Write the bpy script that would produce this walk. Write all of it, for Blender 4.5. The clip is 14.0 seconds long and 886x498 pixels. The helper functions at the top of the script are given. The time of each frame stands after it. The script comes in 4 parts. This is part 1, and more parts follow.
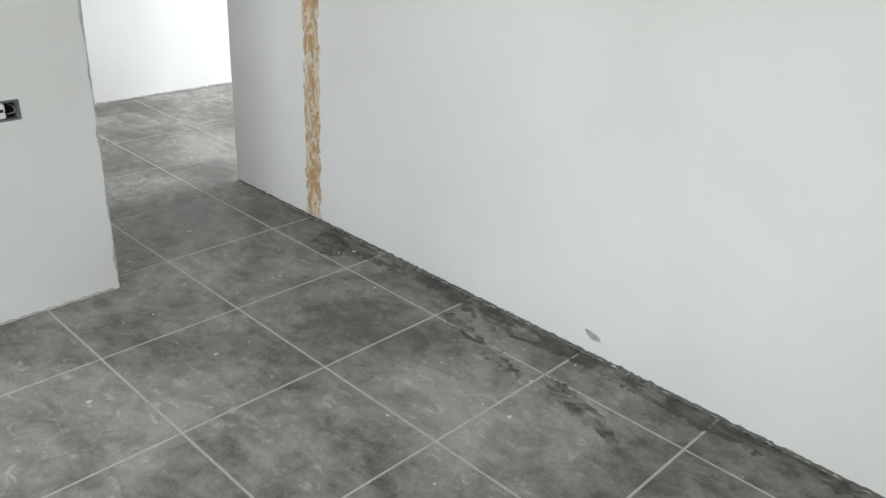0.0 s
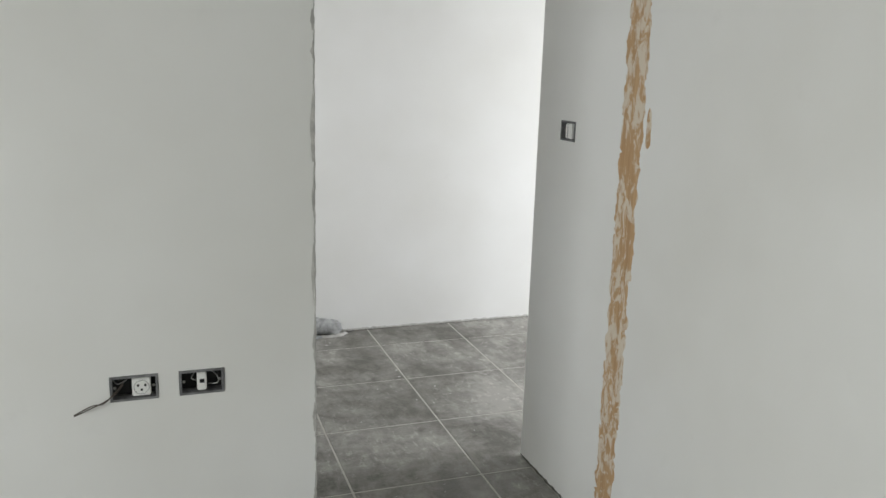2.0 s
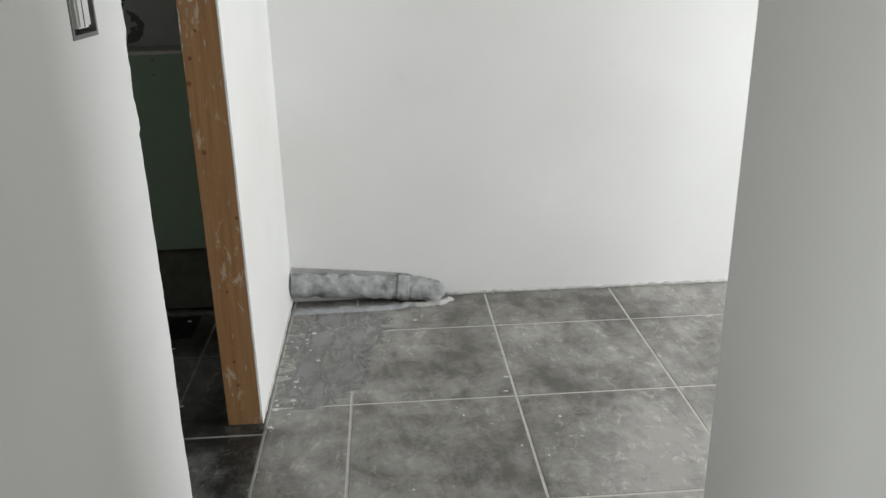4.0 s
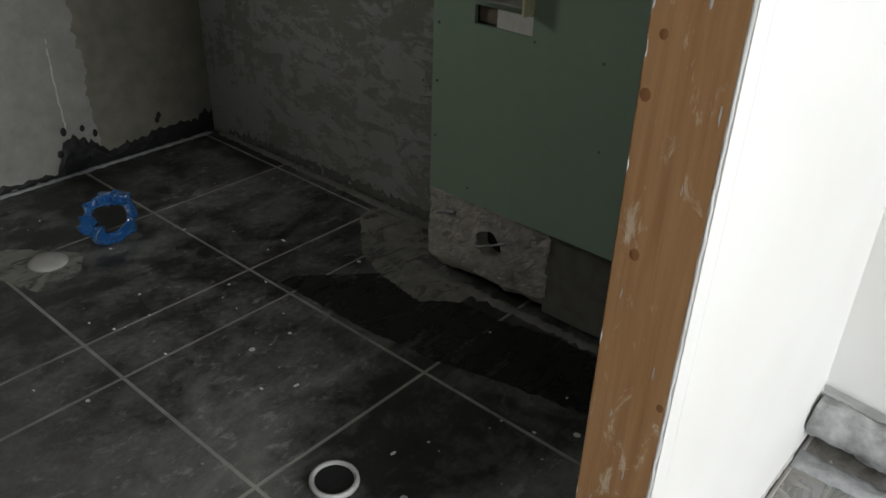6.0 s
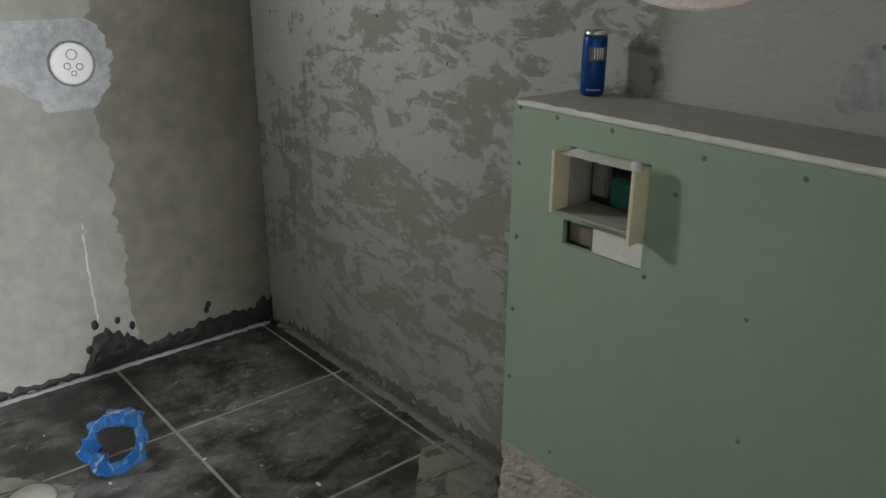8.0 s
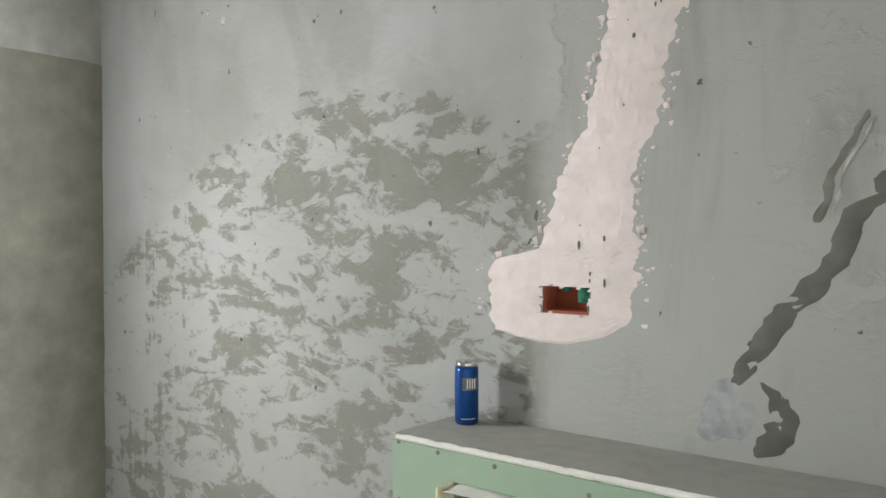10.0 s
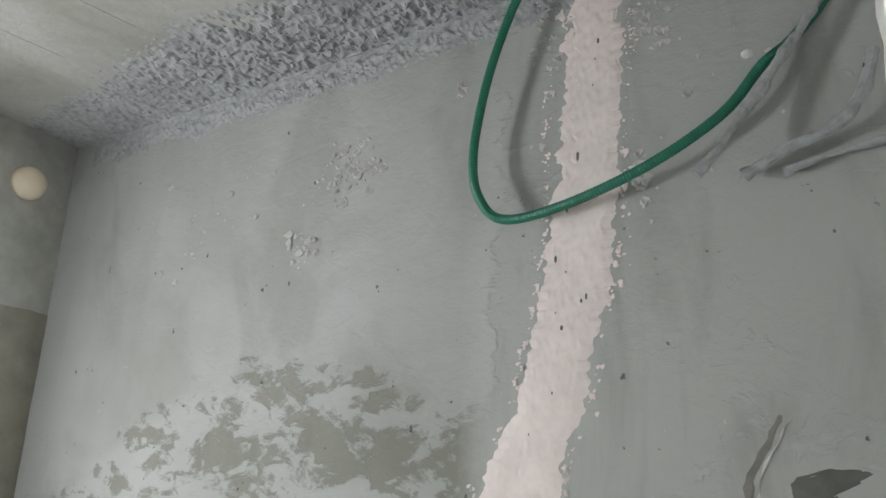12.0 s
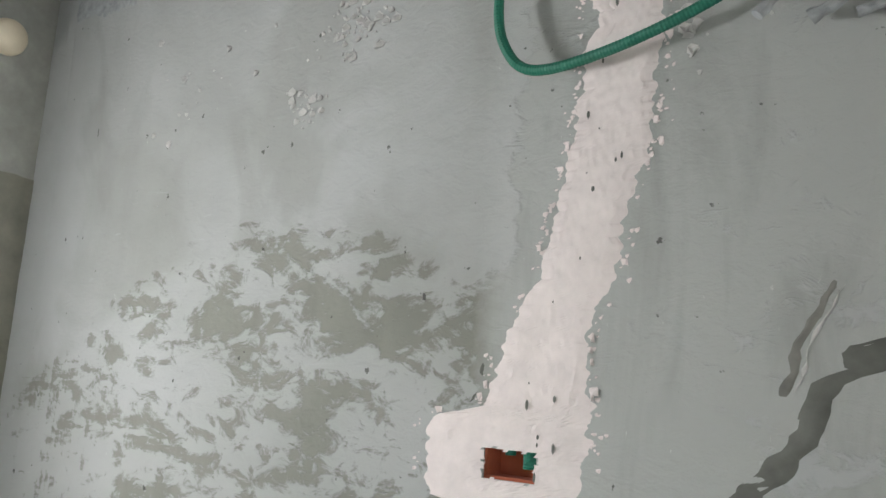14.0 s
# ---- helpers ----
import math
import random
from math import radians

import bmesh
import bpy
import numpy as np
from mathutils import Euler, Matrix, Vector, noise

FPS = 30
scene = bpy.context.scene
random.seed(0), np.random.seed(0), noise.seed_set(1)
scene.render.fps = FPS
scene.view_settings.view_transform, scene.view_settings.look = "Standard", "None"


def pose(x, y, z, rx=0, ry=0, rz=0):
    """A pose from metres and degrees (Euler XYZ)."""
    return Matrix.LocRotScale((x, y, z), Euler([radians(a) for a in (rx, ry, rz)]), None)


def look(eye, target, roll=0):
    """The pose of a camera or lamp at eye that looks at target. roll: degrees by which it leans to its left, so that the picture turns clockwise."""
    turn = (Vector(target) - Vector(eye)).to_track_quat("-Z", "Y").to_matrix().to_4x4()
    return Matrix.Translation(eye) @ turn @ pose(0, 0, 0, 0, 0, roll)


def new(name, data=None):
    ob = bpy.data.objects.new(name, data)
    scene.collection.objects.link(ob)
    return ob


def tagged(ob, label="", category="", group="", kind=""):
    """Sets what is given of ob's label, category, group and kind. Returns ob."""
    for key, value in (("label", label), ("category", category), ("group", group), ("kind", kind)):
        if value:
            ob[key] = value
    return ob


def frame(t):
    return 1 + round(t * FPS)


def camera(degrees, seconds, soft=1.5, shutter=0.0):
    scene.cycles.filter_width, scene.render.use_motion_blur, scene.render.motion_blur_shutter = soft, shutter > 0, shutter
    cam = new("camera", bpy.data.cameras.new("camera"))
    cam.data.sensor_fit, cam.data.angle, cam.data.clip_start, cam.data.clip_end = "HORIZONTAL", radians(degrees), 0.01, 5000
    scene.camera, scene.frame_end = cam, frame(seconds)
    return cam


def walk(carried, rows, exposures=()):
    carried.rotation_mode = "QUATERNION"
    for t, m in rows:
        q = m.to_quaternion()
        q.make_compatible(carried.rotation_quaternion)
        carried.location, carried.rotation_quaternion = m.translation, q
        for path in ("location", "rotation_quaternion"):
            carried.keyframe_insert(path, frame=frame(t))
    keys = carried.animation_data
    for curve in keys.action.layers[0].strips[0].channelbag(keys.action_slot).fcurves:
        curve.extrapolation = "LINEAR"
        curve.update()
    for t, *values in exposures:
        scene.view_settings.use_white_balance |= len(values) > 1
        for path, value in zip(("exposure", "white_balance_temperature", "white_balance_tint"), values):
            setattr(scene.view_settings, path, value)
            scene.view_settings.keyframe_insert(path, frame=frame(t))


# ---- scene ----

# ================= camera and its walk =================
cam = camera(57.41, 14.0, soft=1.5)
# seconds, eye x y z, yaw to the left, pitch up, lean
PATH = [
    (0, -1.608, -2.097, 1.749, -46.84, -25.16, 3.00),
    (0.5, -1.405, -2.006, 1.758, -37.77, -20.85, 2.62),
    (1, -1.241, -1.760, 1.813, -32.75, -18.35, 2.53),
    (1.5, -1.018, -1.577, 1.836, -24.29, -13.94, 1.54),
    (2, -0.730, -1.315, 1.806, -19.61, -12.65, 1.70),
    (2.2, -0.628, -1.152, 1.763, -19.10, -14.07, 1.62),
    (4.3, 0.237, 0.705, 1.515, 2.25, -21.05, -0.90),
    (4.5, 0.262, 0.882, 1.530, 7.00, -21.93, -0.53),
    (4.7, 0.263, 1.053, 1.509, 11.20, -22.73, 0.33),
    (5, 0.158, 1.403, 1.539, 16.32, -26.16, 1.41),
    (5.5, 0.052, 1.791, 1.497, 28.27, -27.39, 2.04),
    (6, 0.004, 2.060, 1.484, 40.39, -30.14, 1.84),
    (6.5, -0.099, 2.278, 1.371, 45.62, -26.22, 4.55),
    (7, -0.195, 2.480, 1.420, 51.49, -25.15, 3.02),
    (7.5, -0.248, 2.582, 1.442, 52.64, -22.57, 1.88),
    (8, -0.385, 2.632, 1.470, 49.44, -20.41, 0.50),
    (8.5, -0.451, 2.629, 1.489, 44.59, -16.02, 0.67),
    (9, -0.463, 2.622, 1.515, 41.78, -9.87, 0.10),
    (9.2, -0.479, 2.604, 1.531, 40.38, -8.12, 0.17),
    (11.5, -0.380, 2.617, 1.641, 38.54, 12.76, 0.81),
    (12, -0.398, 2.601, 1.641, 35.72, 16.87, 2.55),
    (12.5, -0.380, 2.612, 1.660, 35.41, 20.96, 5.56),
    (13, -0.388, 2.613, 1.654, 34.45, 22.26, 7.19),
    (13.5, -0.450, 2.631, 1.636, 33.92, 17.17, 6.43),
    (14, -0.533, 2.700, 1.588, 34.73, 9.79, 3.65),
]


def eye_pose(x, y, z, yaw, pitch, lean):
    return pose(x, y, z, 90 + pitch, 0, yaw) @ pose(0, 0, 0, 0, 0, lean)


walk(cam, [(t, eye_pose(*r)) for t, *r in PATH],
     exposures=[(0, 0.15, 6300, 10), (1.0, -0.22, 6500, 10), (2.2, -0.25, 6500, 10), (4.3, -0.25, 6500, 10), (5.0, -0.25, 6500, 10), (5.6, -0.25, 6500, 10), (6.0, 0.15, 6500, 10), (6.5, 0.5, 6500, 10), (7.0, 0.75, 6500, 10), (7.5, 1.05, 6500, 10), (8.0, 1.65, 6500, 10), (8.5, 2.28, 6500, 10), (9.0, 2.95, 6500, 10), (9.2, 3.0, 6500, 10), (11.3, 2.95, 6200, 10), (13.0, 2.75, 6200, 10), (14, 3.0, 6200, 10)])

# ================= world and lights =================
world = bpy.data.worlds.new("sky")
scene.world = world
world.use_nodes = True
wn = world.node_tree
sky = wn.nodes.new("ShaderNodeTexSky")
sky.sky_type = 'NISHITA'
sky.sun_disc = False
sky.sun_elevation = radians(40)
sky.sun_rotation = radians(200)
wn.nodes["Background"].inputs[1].default_value = 0.1
wn.links.new(sky.outputs[0], wn.nodes["Background"].inputs[0])


def window_light(name, m, w, h, power, color):
    li = bpy.data.lights.new(name, 'AREA')
    li.shape, li.size, li.size_y, li.energy, li.color = 'RECTANGLE', w, h, power, color
    ob = new(name, li)
    ob.matrix_world = m
    return ob


# daylight standing in the three window openings
window_light("room_window_light", look((-4.46, -1.4, 1.5), (0.8, -0.9, 0.9)), 2.4, 1.5, 138, (0.955, 0.985, 0.965))
window_light("hall_window_light", look((4.46, 1.78, 1.5), (0.3, 3.6, 0.9)), 1.9, 1.5, 188, (0.96, 0.98, 1.0))
window_light("bath_window_light", look((-3.23, 2.65, 1.75), (-1.45, 3.6, 1.25)), 0.26, 0.30, 5.3, (1.0, 0.995, 0.96))

# ================= materials =================
def material(name, rough=0.8, metal=0.0):
    m = bpy.data.materials.new(name)
    m.use_nodes = True
    b = m.node_tree.nodes["Principled BSDF"]
    b.inputs["Roughness"].default_value = rough
    b.inputs["Metallic"].default_value = metal
    return m, m.node_tree, b


def place_node(nt, stretch=(1, 1, 1), turn=0.0, tilt=0.0):
    g = nt.nodes.new("ShaderNodeNewGeometry")
    mp = nt.nodes.new("ShaderNodeMapping")
    mp.inputs["Scale"].default_value = stretch
    mp.inputs["Rotation"].default_value = (0, tilt, turn)
    nt.links.new(g.outputs["Position"], mp.inputs["Vector"])
    return mp.outputs["Vector"]


def noise_node(nt, vec, scale, detail=6, rough=0.6, warp=0.0):
    n = nt.nodes.new("ShaderNodeTexNoise")
    n.inputs["Scale"].default_value = scale
    n.inputs["Detail"].default_value = detail
    n.inputs["Roughness"].default_value = rough
    n.inputs["Distortion"].default_value = warp
    nt.links.new(vec, n.inputs["Vector"])
    return n.outputs["Fac"]


def ramp(nt, fac, lo, hi, a=0.0, b=1.0):
    r = nt.nodes.new("ShaderNodeMapRange")
    r.inputs["From Min"].default_value = lo
    r.inputs["From Max"].default_value = hi
    r.inputs["To Min"].default_value = a
    r.inputs["To Max"].default_value = b
    nt.links.new(fac, r.inputs["Value"])
    return r.outputs["Result"]


def maths(nt, op, a, b):
    n = nt.nodes.new("ShaderNodeMath")
    n.operation = op
    for i, v in enumerate((a, b)):
        if isinstance(v, (int, float)):
            n.inputs[i].default_value = v
        else:
            nt.links.new(v, n.inputs[i])
    return n.outputs[0]


def blend(nt, fac, a, b):
    n = nt.nodes.new("ShaderNodeMix")
    n.data_type = 'RGBA'
    if isinstance(fac, (int, float)):
        n.inputs[0].default_value = fac
    else:
        nt.links.new(fac, n.inputs[0])
    for sock, v in ((n.inputs[6], a), (n.inputs[7], b)):
        if isinstance(v, tuple):
            sock.default_value = (*v, 1)
        else:
            nt.links.new(v, sock)
    return n.outputs[2]


def bump(nt, bsdf, height, strength=0.3, depth=0.01):
    n = nt.nodes.new("ShaderNodeBump")
    n.inputs["Strength"].default_value = strength
    n.inputs["Distance"].default_value = depth
    nt.links.new(height, n.inputs["Height"])
    nt.links.new(n.outputs[0], bsdf.inputs["Normal"])


def axis_of(nt, vec, axis):
    s = nt.nodes.new("ShaderNodeSeparateXYZ")
    nt.links.new(vec, s.inputs[0])
    return s.outputs[axis]


def plain(name, color, rough=0.6, metal=0.0, vary=0.15, scale=25, bumpy=0.15):
    m, nt, b = material(name, rough, metal)
    v = place_node(nt)
    n = noise_node(nt, v, scale)
    big = noise_node(nt, v, scale / 7, 3)
    dark = tuple(c * (1 - vary) for c in color)
    lite = tuple(min(1, c * (1 + vary)) for c in color)
    mixed = maths(nt, 'ADD', maths(nt, 'MULTIPLY', n, 0.6), maths(nt, 'MULTIPLY', big, 0.4))
    nt.links.new(blend(nt, ramp(nt, mixed, 0.3, 0.7), dark, lite), b.inputs["Base Color"])
    if bumpy:
        bump(nt, b, n, bumpy, 0.004)
    return m


def worn_film(name, color, rough, vary, scale, low, high):
    """A thin dried film, rubbed through in streaks so that the tile shows."""
    m = plain(name, color, rough, vary=vary, scale=scale, bumpy=0.25)
    nt = m.node_tree
    b = next(n for n in nt.nodes if n.type == 'BSDF_PRINCIPLED')
    streak = noise_node(nt, place_node(nt, (2.2, 1, 1)), 7, 6, 0.68, 0.8)
    nt.links.new(ramp(nt, streak, low, high, 0.0, 0.85), b.inputs["Alpha"])
    return m


def white_plaster():
    m, nt, b = material("white_plaster", 0.75)
    v = place_node(nt)
    big = noise_node(nt, v, 0.9, 4, 0.5)
    fine = noise_node(nt, v, 90, 4)
    mid = noise_node(nt, v, 7, 5, 0.6)
    c = blend(nt, ramp(nt, big, 0.35, 0.65), (0.74, 0.735, 0.71), (0.82, 0.82, 0.81))
    scuff = ramp(nt, mid, 0.66, 0.8, 0, 0.18)
    c = blend(nt, scuff, c, (0.62, 0.61, 0.58))
    nt.links.new(c, b.inputs["Base Color"])
    bump(nt, b, maths(nt, 'ADD', maths(nt, 'MULTIPLY', mid, 1.0), maths(nt, 'MULTIPLY', fine, 0.15)), 0.12, 0.006)
    return m


def tile_stone(name, dark, mid_c, dust, amount):
    m, nt, b = material(name, 0.55)
    v = place_node(nt)
    info = nt.nodes.new("ShaderNodeObjectInfo")
    cloud = noise_node(nt, v, 1.25, 6, 0.58, 0.6)
    blot = noise_node(nt, v, 9, 6, 0.7, 0.4)
    grit = noise_node(nt, v, 55, 5, 0.75)
    smear = noise_node(nt, place_node(nt, (2.4, 1.1, 1), 0.5), 2.6, 6, 0.62, 1.6)
    base = blend(nt, ramp(nt, blot, 0.3, 0.7), dark, mid_c)
    base = blend(nt, ramp(nt, info.outputs["Random"], 0, 1, 0, 0.35), base, dark)
    d = maths(nt, 'ADD', maths(nt, 'MULTIPLY', cloud, 0.6), maths(nt, 'MULTIPLY', smear, 0.25))
    d = maths(nt, 'ADD', d, maths(nt, 'MULTIPLY', blot, 0.22))
    d = maths(nt, 'ADD', d, maths(nt, 'MULTIPLY', grit, 0.13))
    film = ramp(nt, d, 0.70 - amount, 0.88 - amount, 0, 0.85)
    c = blend(nt, film, base, dust)
    splash = ramp(nt, noise_node(nt, place_node(nt, (1.8, 1, 1)), 13, 7, 0.75, 0.4), 0.55, 0.64, 0, 0.7)
    c = blend(nt, maths(nt, 'MULTIPLY', splash, ramp(nt, cloud, 0.42, 0.6)), c, tuple(min(0.7, q * 1.35) for q in dust))
    speck = ramp(nt, noise_node(nt, v, 38, 2, 0.5), 0.73, 0.77, 0, 0.7)
    c = blend(nt, speck, c, (0.6, 0.6, 0.58))
    nt.links.new(c, b.inputs["Base Color"])
    nt.links.new(ramp(nt, film, 0, 0.75, 0.38, 0.85), b.inputs["Roughness"])
    bump(nt, b, maths(nt, 'ADD', blot, maths(nt, 'MULTIPLY', grit, 0.5)), 0.4, 0.005)
    return m


def wood(name, a, b_, splash, amount, rough=0.55):
    m, nt, b = material(name, rough)
    grain = noise_node(nt, place_node(nt, (40, 40, 1.6)), 1.5, 6, 0.6, 0.8)
    v = place_node(nt)
    c = blend(nt, ramp(nt, grain, 0.3, 0.7), a, b_)
    blot = noise_node(nt, place_node(nt, (1, 1, 0.45)), 26, 6, 0.7, 0.7)
    wide = noise_node(nt, v, 4, 3)
    d = maths(nt, 'ADD', blot, maths(nt, 'MULTIPLY', wide, 0.45))
    c = blend(nt, ramp(nt, d, 0.95 - amount, 1.03 - amount, 0, 0.85), c, splash)
    nt.links.new(c, b.inputs["Base Color"])
    bump(nt, b, maths(nt, 'ADD', grain, blot), 0.3, 0.003)
    return m


def raw_render(name, low, high, patch, cover, edge=0.05):
    """Grey cement render with pale trowelled patches."""
    m, nt, b = material(name, 0.9)
    v = place_node(nt)
    cloud = noise_node(nt, v, 1.4, 5, 0.55, 0.3)
    trowel = noise_node(nt, place_node(nt, (0.75, 1, 1.7), 0, 0.55), 5.0, 7, 0.62, 1.2)
    flake = noise_node(nt, place_node(nt, (1.0, 1, 1.5), 0, -0.3), 15, 6, 0.68, 0.9)
    fine = noise_node(nt, v, 60, 6, 0.7)
    stain = noise_node(nt, place_node(nt, (3.0, 3.0, 0.7)), 2.2, 5, 0.6, 0.5)
    drag = noise_node(nt, place_node(nt, (16, 16, 0.7)), 1.8, 5, 0.6, 0.4)
    base = blend(nt, ramp(nt, cloud, 0.32, 0.68), low, high)
    base = blend(nt, ramp(nt, fine, 0.2, 0.8, 0, 0.35), base, low)
    z, x0 = axis_of(nt, v, 2), axis_of(nt, v, 0)
    # the second coat begins at a nearly straight joint; its paler tone includes painted door light
    x = maths(nt, 'ADD', x0, maths(nt, 'MULTIPLY', maths(nt, 'SUBTRACT', flake, 0.5), 0.06))
    calm = ramp(nt, x, -1.43, -1.36, 0, 0.75)
    base = blend(nt, calm, base, tuple(q * f for q, f in zip(high, (1.60, 1.62, 1.78))))
    base = blend(nt, ramp(nt, stain, 0.5, 0.72, 0, 0.4), base, tuple(q * 0.75 for q in low))
    # the skim coat is nearly whole above an arch, thins to smears below
    off = maths(nt, 'ADD', x0, 2.03)
    arch = maths(nt, 'ADD', z, maths(nt, 'MULTIPLY', maths(nt, 'MULTIPLY', off, off), 0.42))
    rise = ramp(nt, arch, 1.95, 2.09, 0, 0.30)
    stop = ramp(nt, x, -1.43, -1.30, 0, -0.42)
    bare = ramp(nt, noise_node(nt, place_node(nt, (1, 1, 0.8), 0, 0.7), 2.4, 4, 0.5, 0.9), 0.48, 0.60, 1.0, 0.65)
    bare = maths(nt, 'MAXIMUM', bare, ramp(nt, arch, 1.90, 2.08, 1, 0))
    d = maths(nt, 'ADD', maths(nt, 'MULTIPLY', trowel, 0.58), maths(nt, 'MULTIPLY', flake, 0.42))
    d = maths(nt, 'ADD', maths(nt, 'ADD', d, rise), stop)
    d = maths(nt, 'ADD', d, ramp(nt, noise_node(nt, place_node(nt, (1, 1, 1.3)), 2.6, 3, 0.5, 0.4), 0.3, 0.7, -0.07, 0.07))
    d = maths(nt, 'ADD', d, maths(nt, 'MULTIPLY', ramp(nt, x0, -2.9, -2.5, 1, 0), ramp(nt, drag, 0.3, 0.7, -0.05, 0.08)))
    k = ramp(nt, d, cover, cover + edge, 0, 1.0)
    thin = maths(nt, 'MULTIPLY', ramp(nt, cloud, 0.35, 0.65, 0.6, 1.0), ramp(nt, z, 0.2, 1.2, 0.6, 1.0))
    c = blend(nt, maths(nt, 'MULTIPLY', maths(nt, 'MULTIPLY', k, bare), thin), base, patch)
    scrape = ramp(nt, noise_node(nt, place_node(nt, (7, 7, 2.2)), 5.5, 5, 0.75, 0.6), 0.69, 0.73, 0, 0.8)
    c = blend(nt, scrape, c, (0.58, 0.58, 0.56))
    streak = ramp(nt, noise_node(nt, place_node(nt, (1.2, 1.2, 9), 0, 0.9), 6, 5, 0.6, 0.5), 0.66, 0.72, 0, 0.5)
    c = blend(nt, streak, c, patch)
    pits = ramp(nt, noise_node(nt, v, 30, 3, 0.5), 0.73, 0.76, 0, 0.85)
    c = blend(nt, pits, c, tuple(q * 0.3 for q in low))
    nt.links.new(c, b.inputs["Base Color"])
    h = maths(nt, 'ADD', maths(nt, 'MULTIPLY', k, 0.7), maths(nt, 'MULTIPLY', fine, 0.6))
    bump(nt, b, maths(nt, 'ADD', h, flake), 0.55, 0.007)
    return m


def stained_ceiling():
    m, nt, b = material("ceiling_cement", 0.95)
    v = place_node(nt)
    wide = noise_node(nt, v, 1.6, 5, 0.6, 0.6)
    grain = noise_node(nt, v, 45, 5, 0.7)
    c = blend(nt, ramp(nt, wide, 0.36, 0.62), (0.27, 0.265, 0.225), (0.47, 0.465, 0.44))
    c = blend(nt, ramp(nt, grain, 0.3, 0.7, 0, 0.3), c, (0.24, 0.235, 0.2))
    c = blend(nt, ramp(nt, noise_node(nt, place_node(nt, (1, 2.2, 1), 0.6), 14, 4, 0.7), 0.69, 0.72, 0, 0.8), c, (0.06, 0.06, 0.055))
    nt.links.new(c, b.inputs["Base Color"])
    bump(nt, b, grain, 0.45, 0.006)
    return m


WHITE = white_plaster()
TILE = tile_stone("dusty_grey_tile", (0.085, 0.079, 0.066), (0.165, 0.157, 0.138), (0.47, 0.458, 0.43), 0.185)
TILE_BATH = tile_stone("dark_slate_tile", (0.020, 0.020, 0.019), (0.05, 0.05, 0.047), (0.29, 0.29, 0.268), 0.145)
GROUT = plain("pale_grout", (0.56, 0.545, 0.51), 0.9, vary=0.22)
GROUT_DARK = plain("grimy_grout", (0.33, 0.32, 0.29), 0.9, vary=0.55, scale=9)
RENDER = raw_render("cement_render_skimmed", (0.21, 0.21, 0.183), (0.285, 0.285, 0.252), (0.435, 0.44, 0.435), 0.465)
RENDER_SIDE = plain("cement_render_side", (0.30, 0.295, 0.265), 0.9, vary=0.25, scale=13, bumpy=0.35)
OLIVE_SHADE = plain("shaded_olive_cement", (0.20, 0.190, 0.152), 0.9, vary=0.3, scale=12, bumpy=0.3)
CEMENT = stained_ceiling()
MORTAR = plain("rough_mortar", (0.36, 0.37, 0.375), 0.95, vary=0.35, scale=40, bumpy=0.6)
MORTAR_PALE = plain("pale_mortar", (0.5, 0.49, 0.47), 0.95, vary=0.3, scale=30, bumpy=0.5)
BEAD = plain("dull_bead_mortar", (0.19, 0.185, 0.165), 0.95, vary=0.4, scale=18, bumpy=0.5)
PIPE_MORTAR = plain("blotchy_pipe_mortar", (0.38, 0.385, 0.385), 0.9, vary=0.75, scale=16, bumpy=0.7)
DAMP_SHADE = plain("damp_and_shade_mortar", (0.13, 0.13, 0.115), 0.85, vary=0.3, scale=20, bumpy=0.5)
GYPSUM = plain("pink_white_gypsum", (0.74, 0.66, 0.64), 0.85, vary=0.12, scale=22, bumpy=0.5)
TAR = plain("black_tar", (0.012, 0.012, 0.012), 0.6, vary=0.5, scale=40, bumpy=0.6)
POSTWOOD = wood("orange_pine", (0.35, 0.175, 0.072), (0.47, 0.265, 0.125), (0.64, 0.52, 0.38), 0.145)
STRIPWOOD = wood("tan_splashed_board", (0.42, 0.25, 0.12), (0.58, 0.39, 0.22), (0.72, 0.66, 0.56), 0.24, 0.8)
KNOT = plain("dark_knot", (0.24, 0.105, 0.04), 0.6)
GREEN_BOARD = plain("green_plasterboard", (0.30, 0.40, 0.30), 0.8, vary=0.06, scale=14, bumpy=0.05)
BOARD_EDGE = plain("white_board_edge", (0.72, 0.71, 0.67), 0.9, vary=0.12, scale=40, bumpy=0.4)
BOARD_TOP = plain("dusty_board_top", (0.36, 0.36, 0.33), 0.9, vary=0.15)
CREAM = plain("cream_plastic", (0.72, 0.68, 0.48), 0.5, vary=0.06)
WHITE_PLASTIC = plain("white_plastic", (0.8, 0.8, 0.78), 0.4, vary=0.04, bumpy=0)
GREY_BOX = plain("grey_back_box", (0.17, 0.17, 0.175), 0.6, vary=0.5, scale=60)
BLACK = plain("black_inside", (0.012, 0.012, 0.012), 0.7, vary=0.4)
BRICK = plain("red_brick_clay", (0.36, 0.09, 0.045), 0.9, vary=0.25)
GREEN_PIPE = plain("green_conduit", (0.012, 0.16, 0.10), 0.45, vary=0.15, bumpy=0)
GREEN_VALVE = plain("green_plastic", (0.01, 0.14, 0.09), 0.5, vary=0.2)
STEEL = plain("dull_steel", (0.35, 0.35, 0.34), 0.5, 0.8, vary=0.2)
CAN_BLUE = plain("blue_can_paint", (0.010, 0.070, 0.27), 0.3, 0.55, vary=0.1, bumpy=0)
CAN_METAL = plain("bare_aluminium", (0.75, 0.75, 0.75), 0.25, 1.0, vary=0.05, bumpy=0)
COPPER = plain("dusty_wire", (0.085, 0.068, 0.058), 0.6, vary=0.4)
BEIGE = plain("beige_cap", (0.72, 0.62, 0.46), 0.55, vary=0.08)
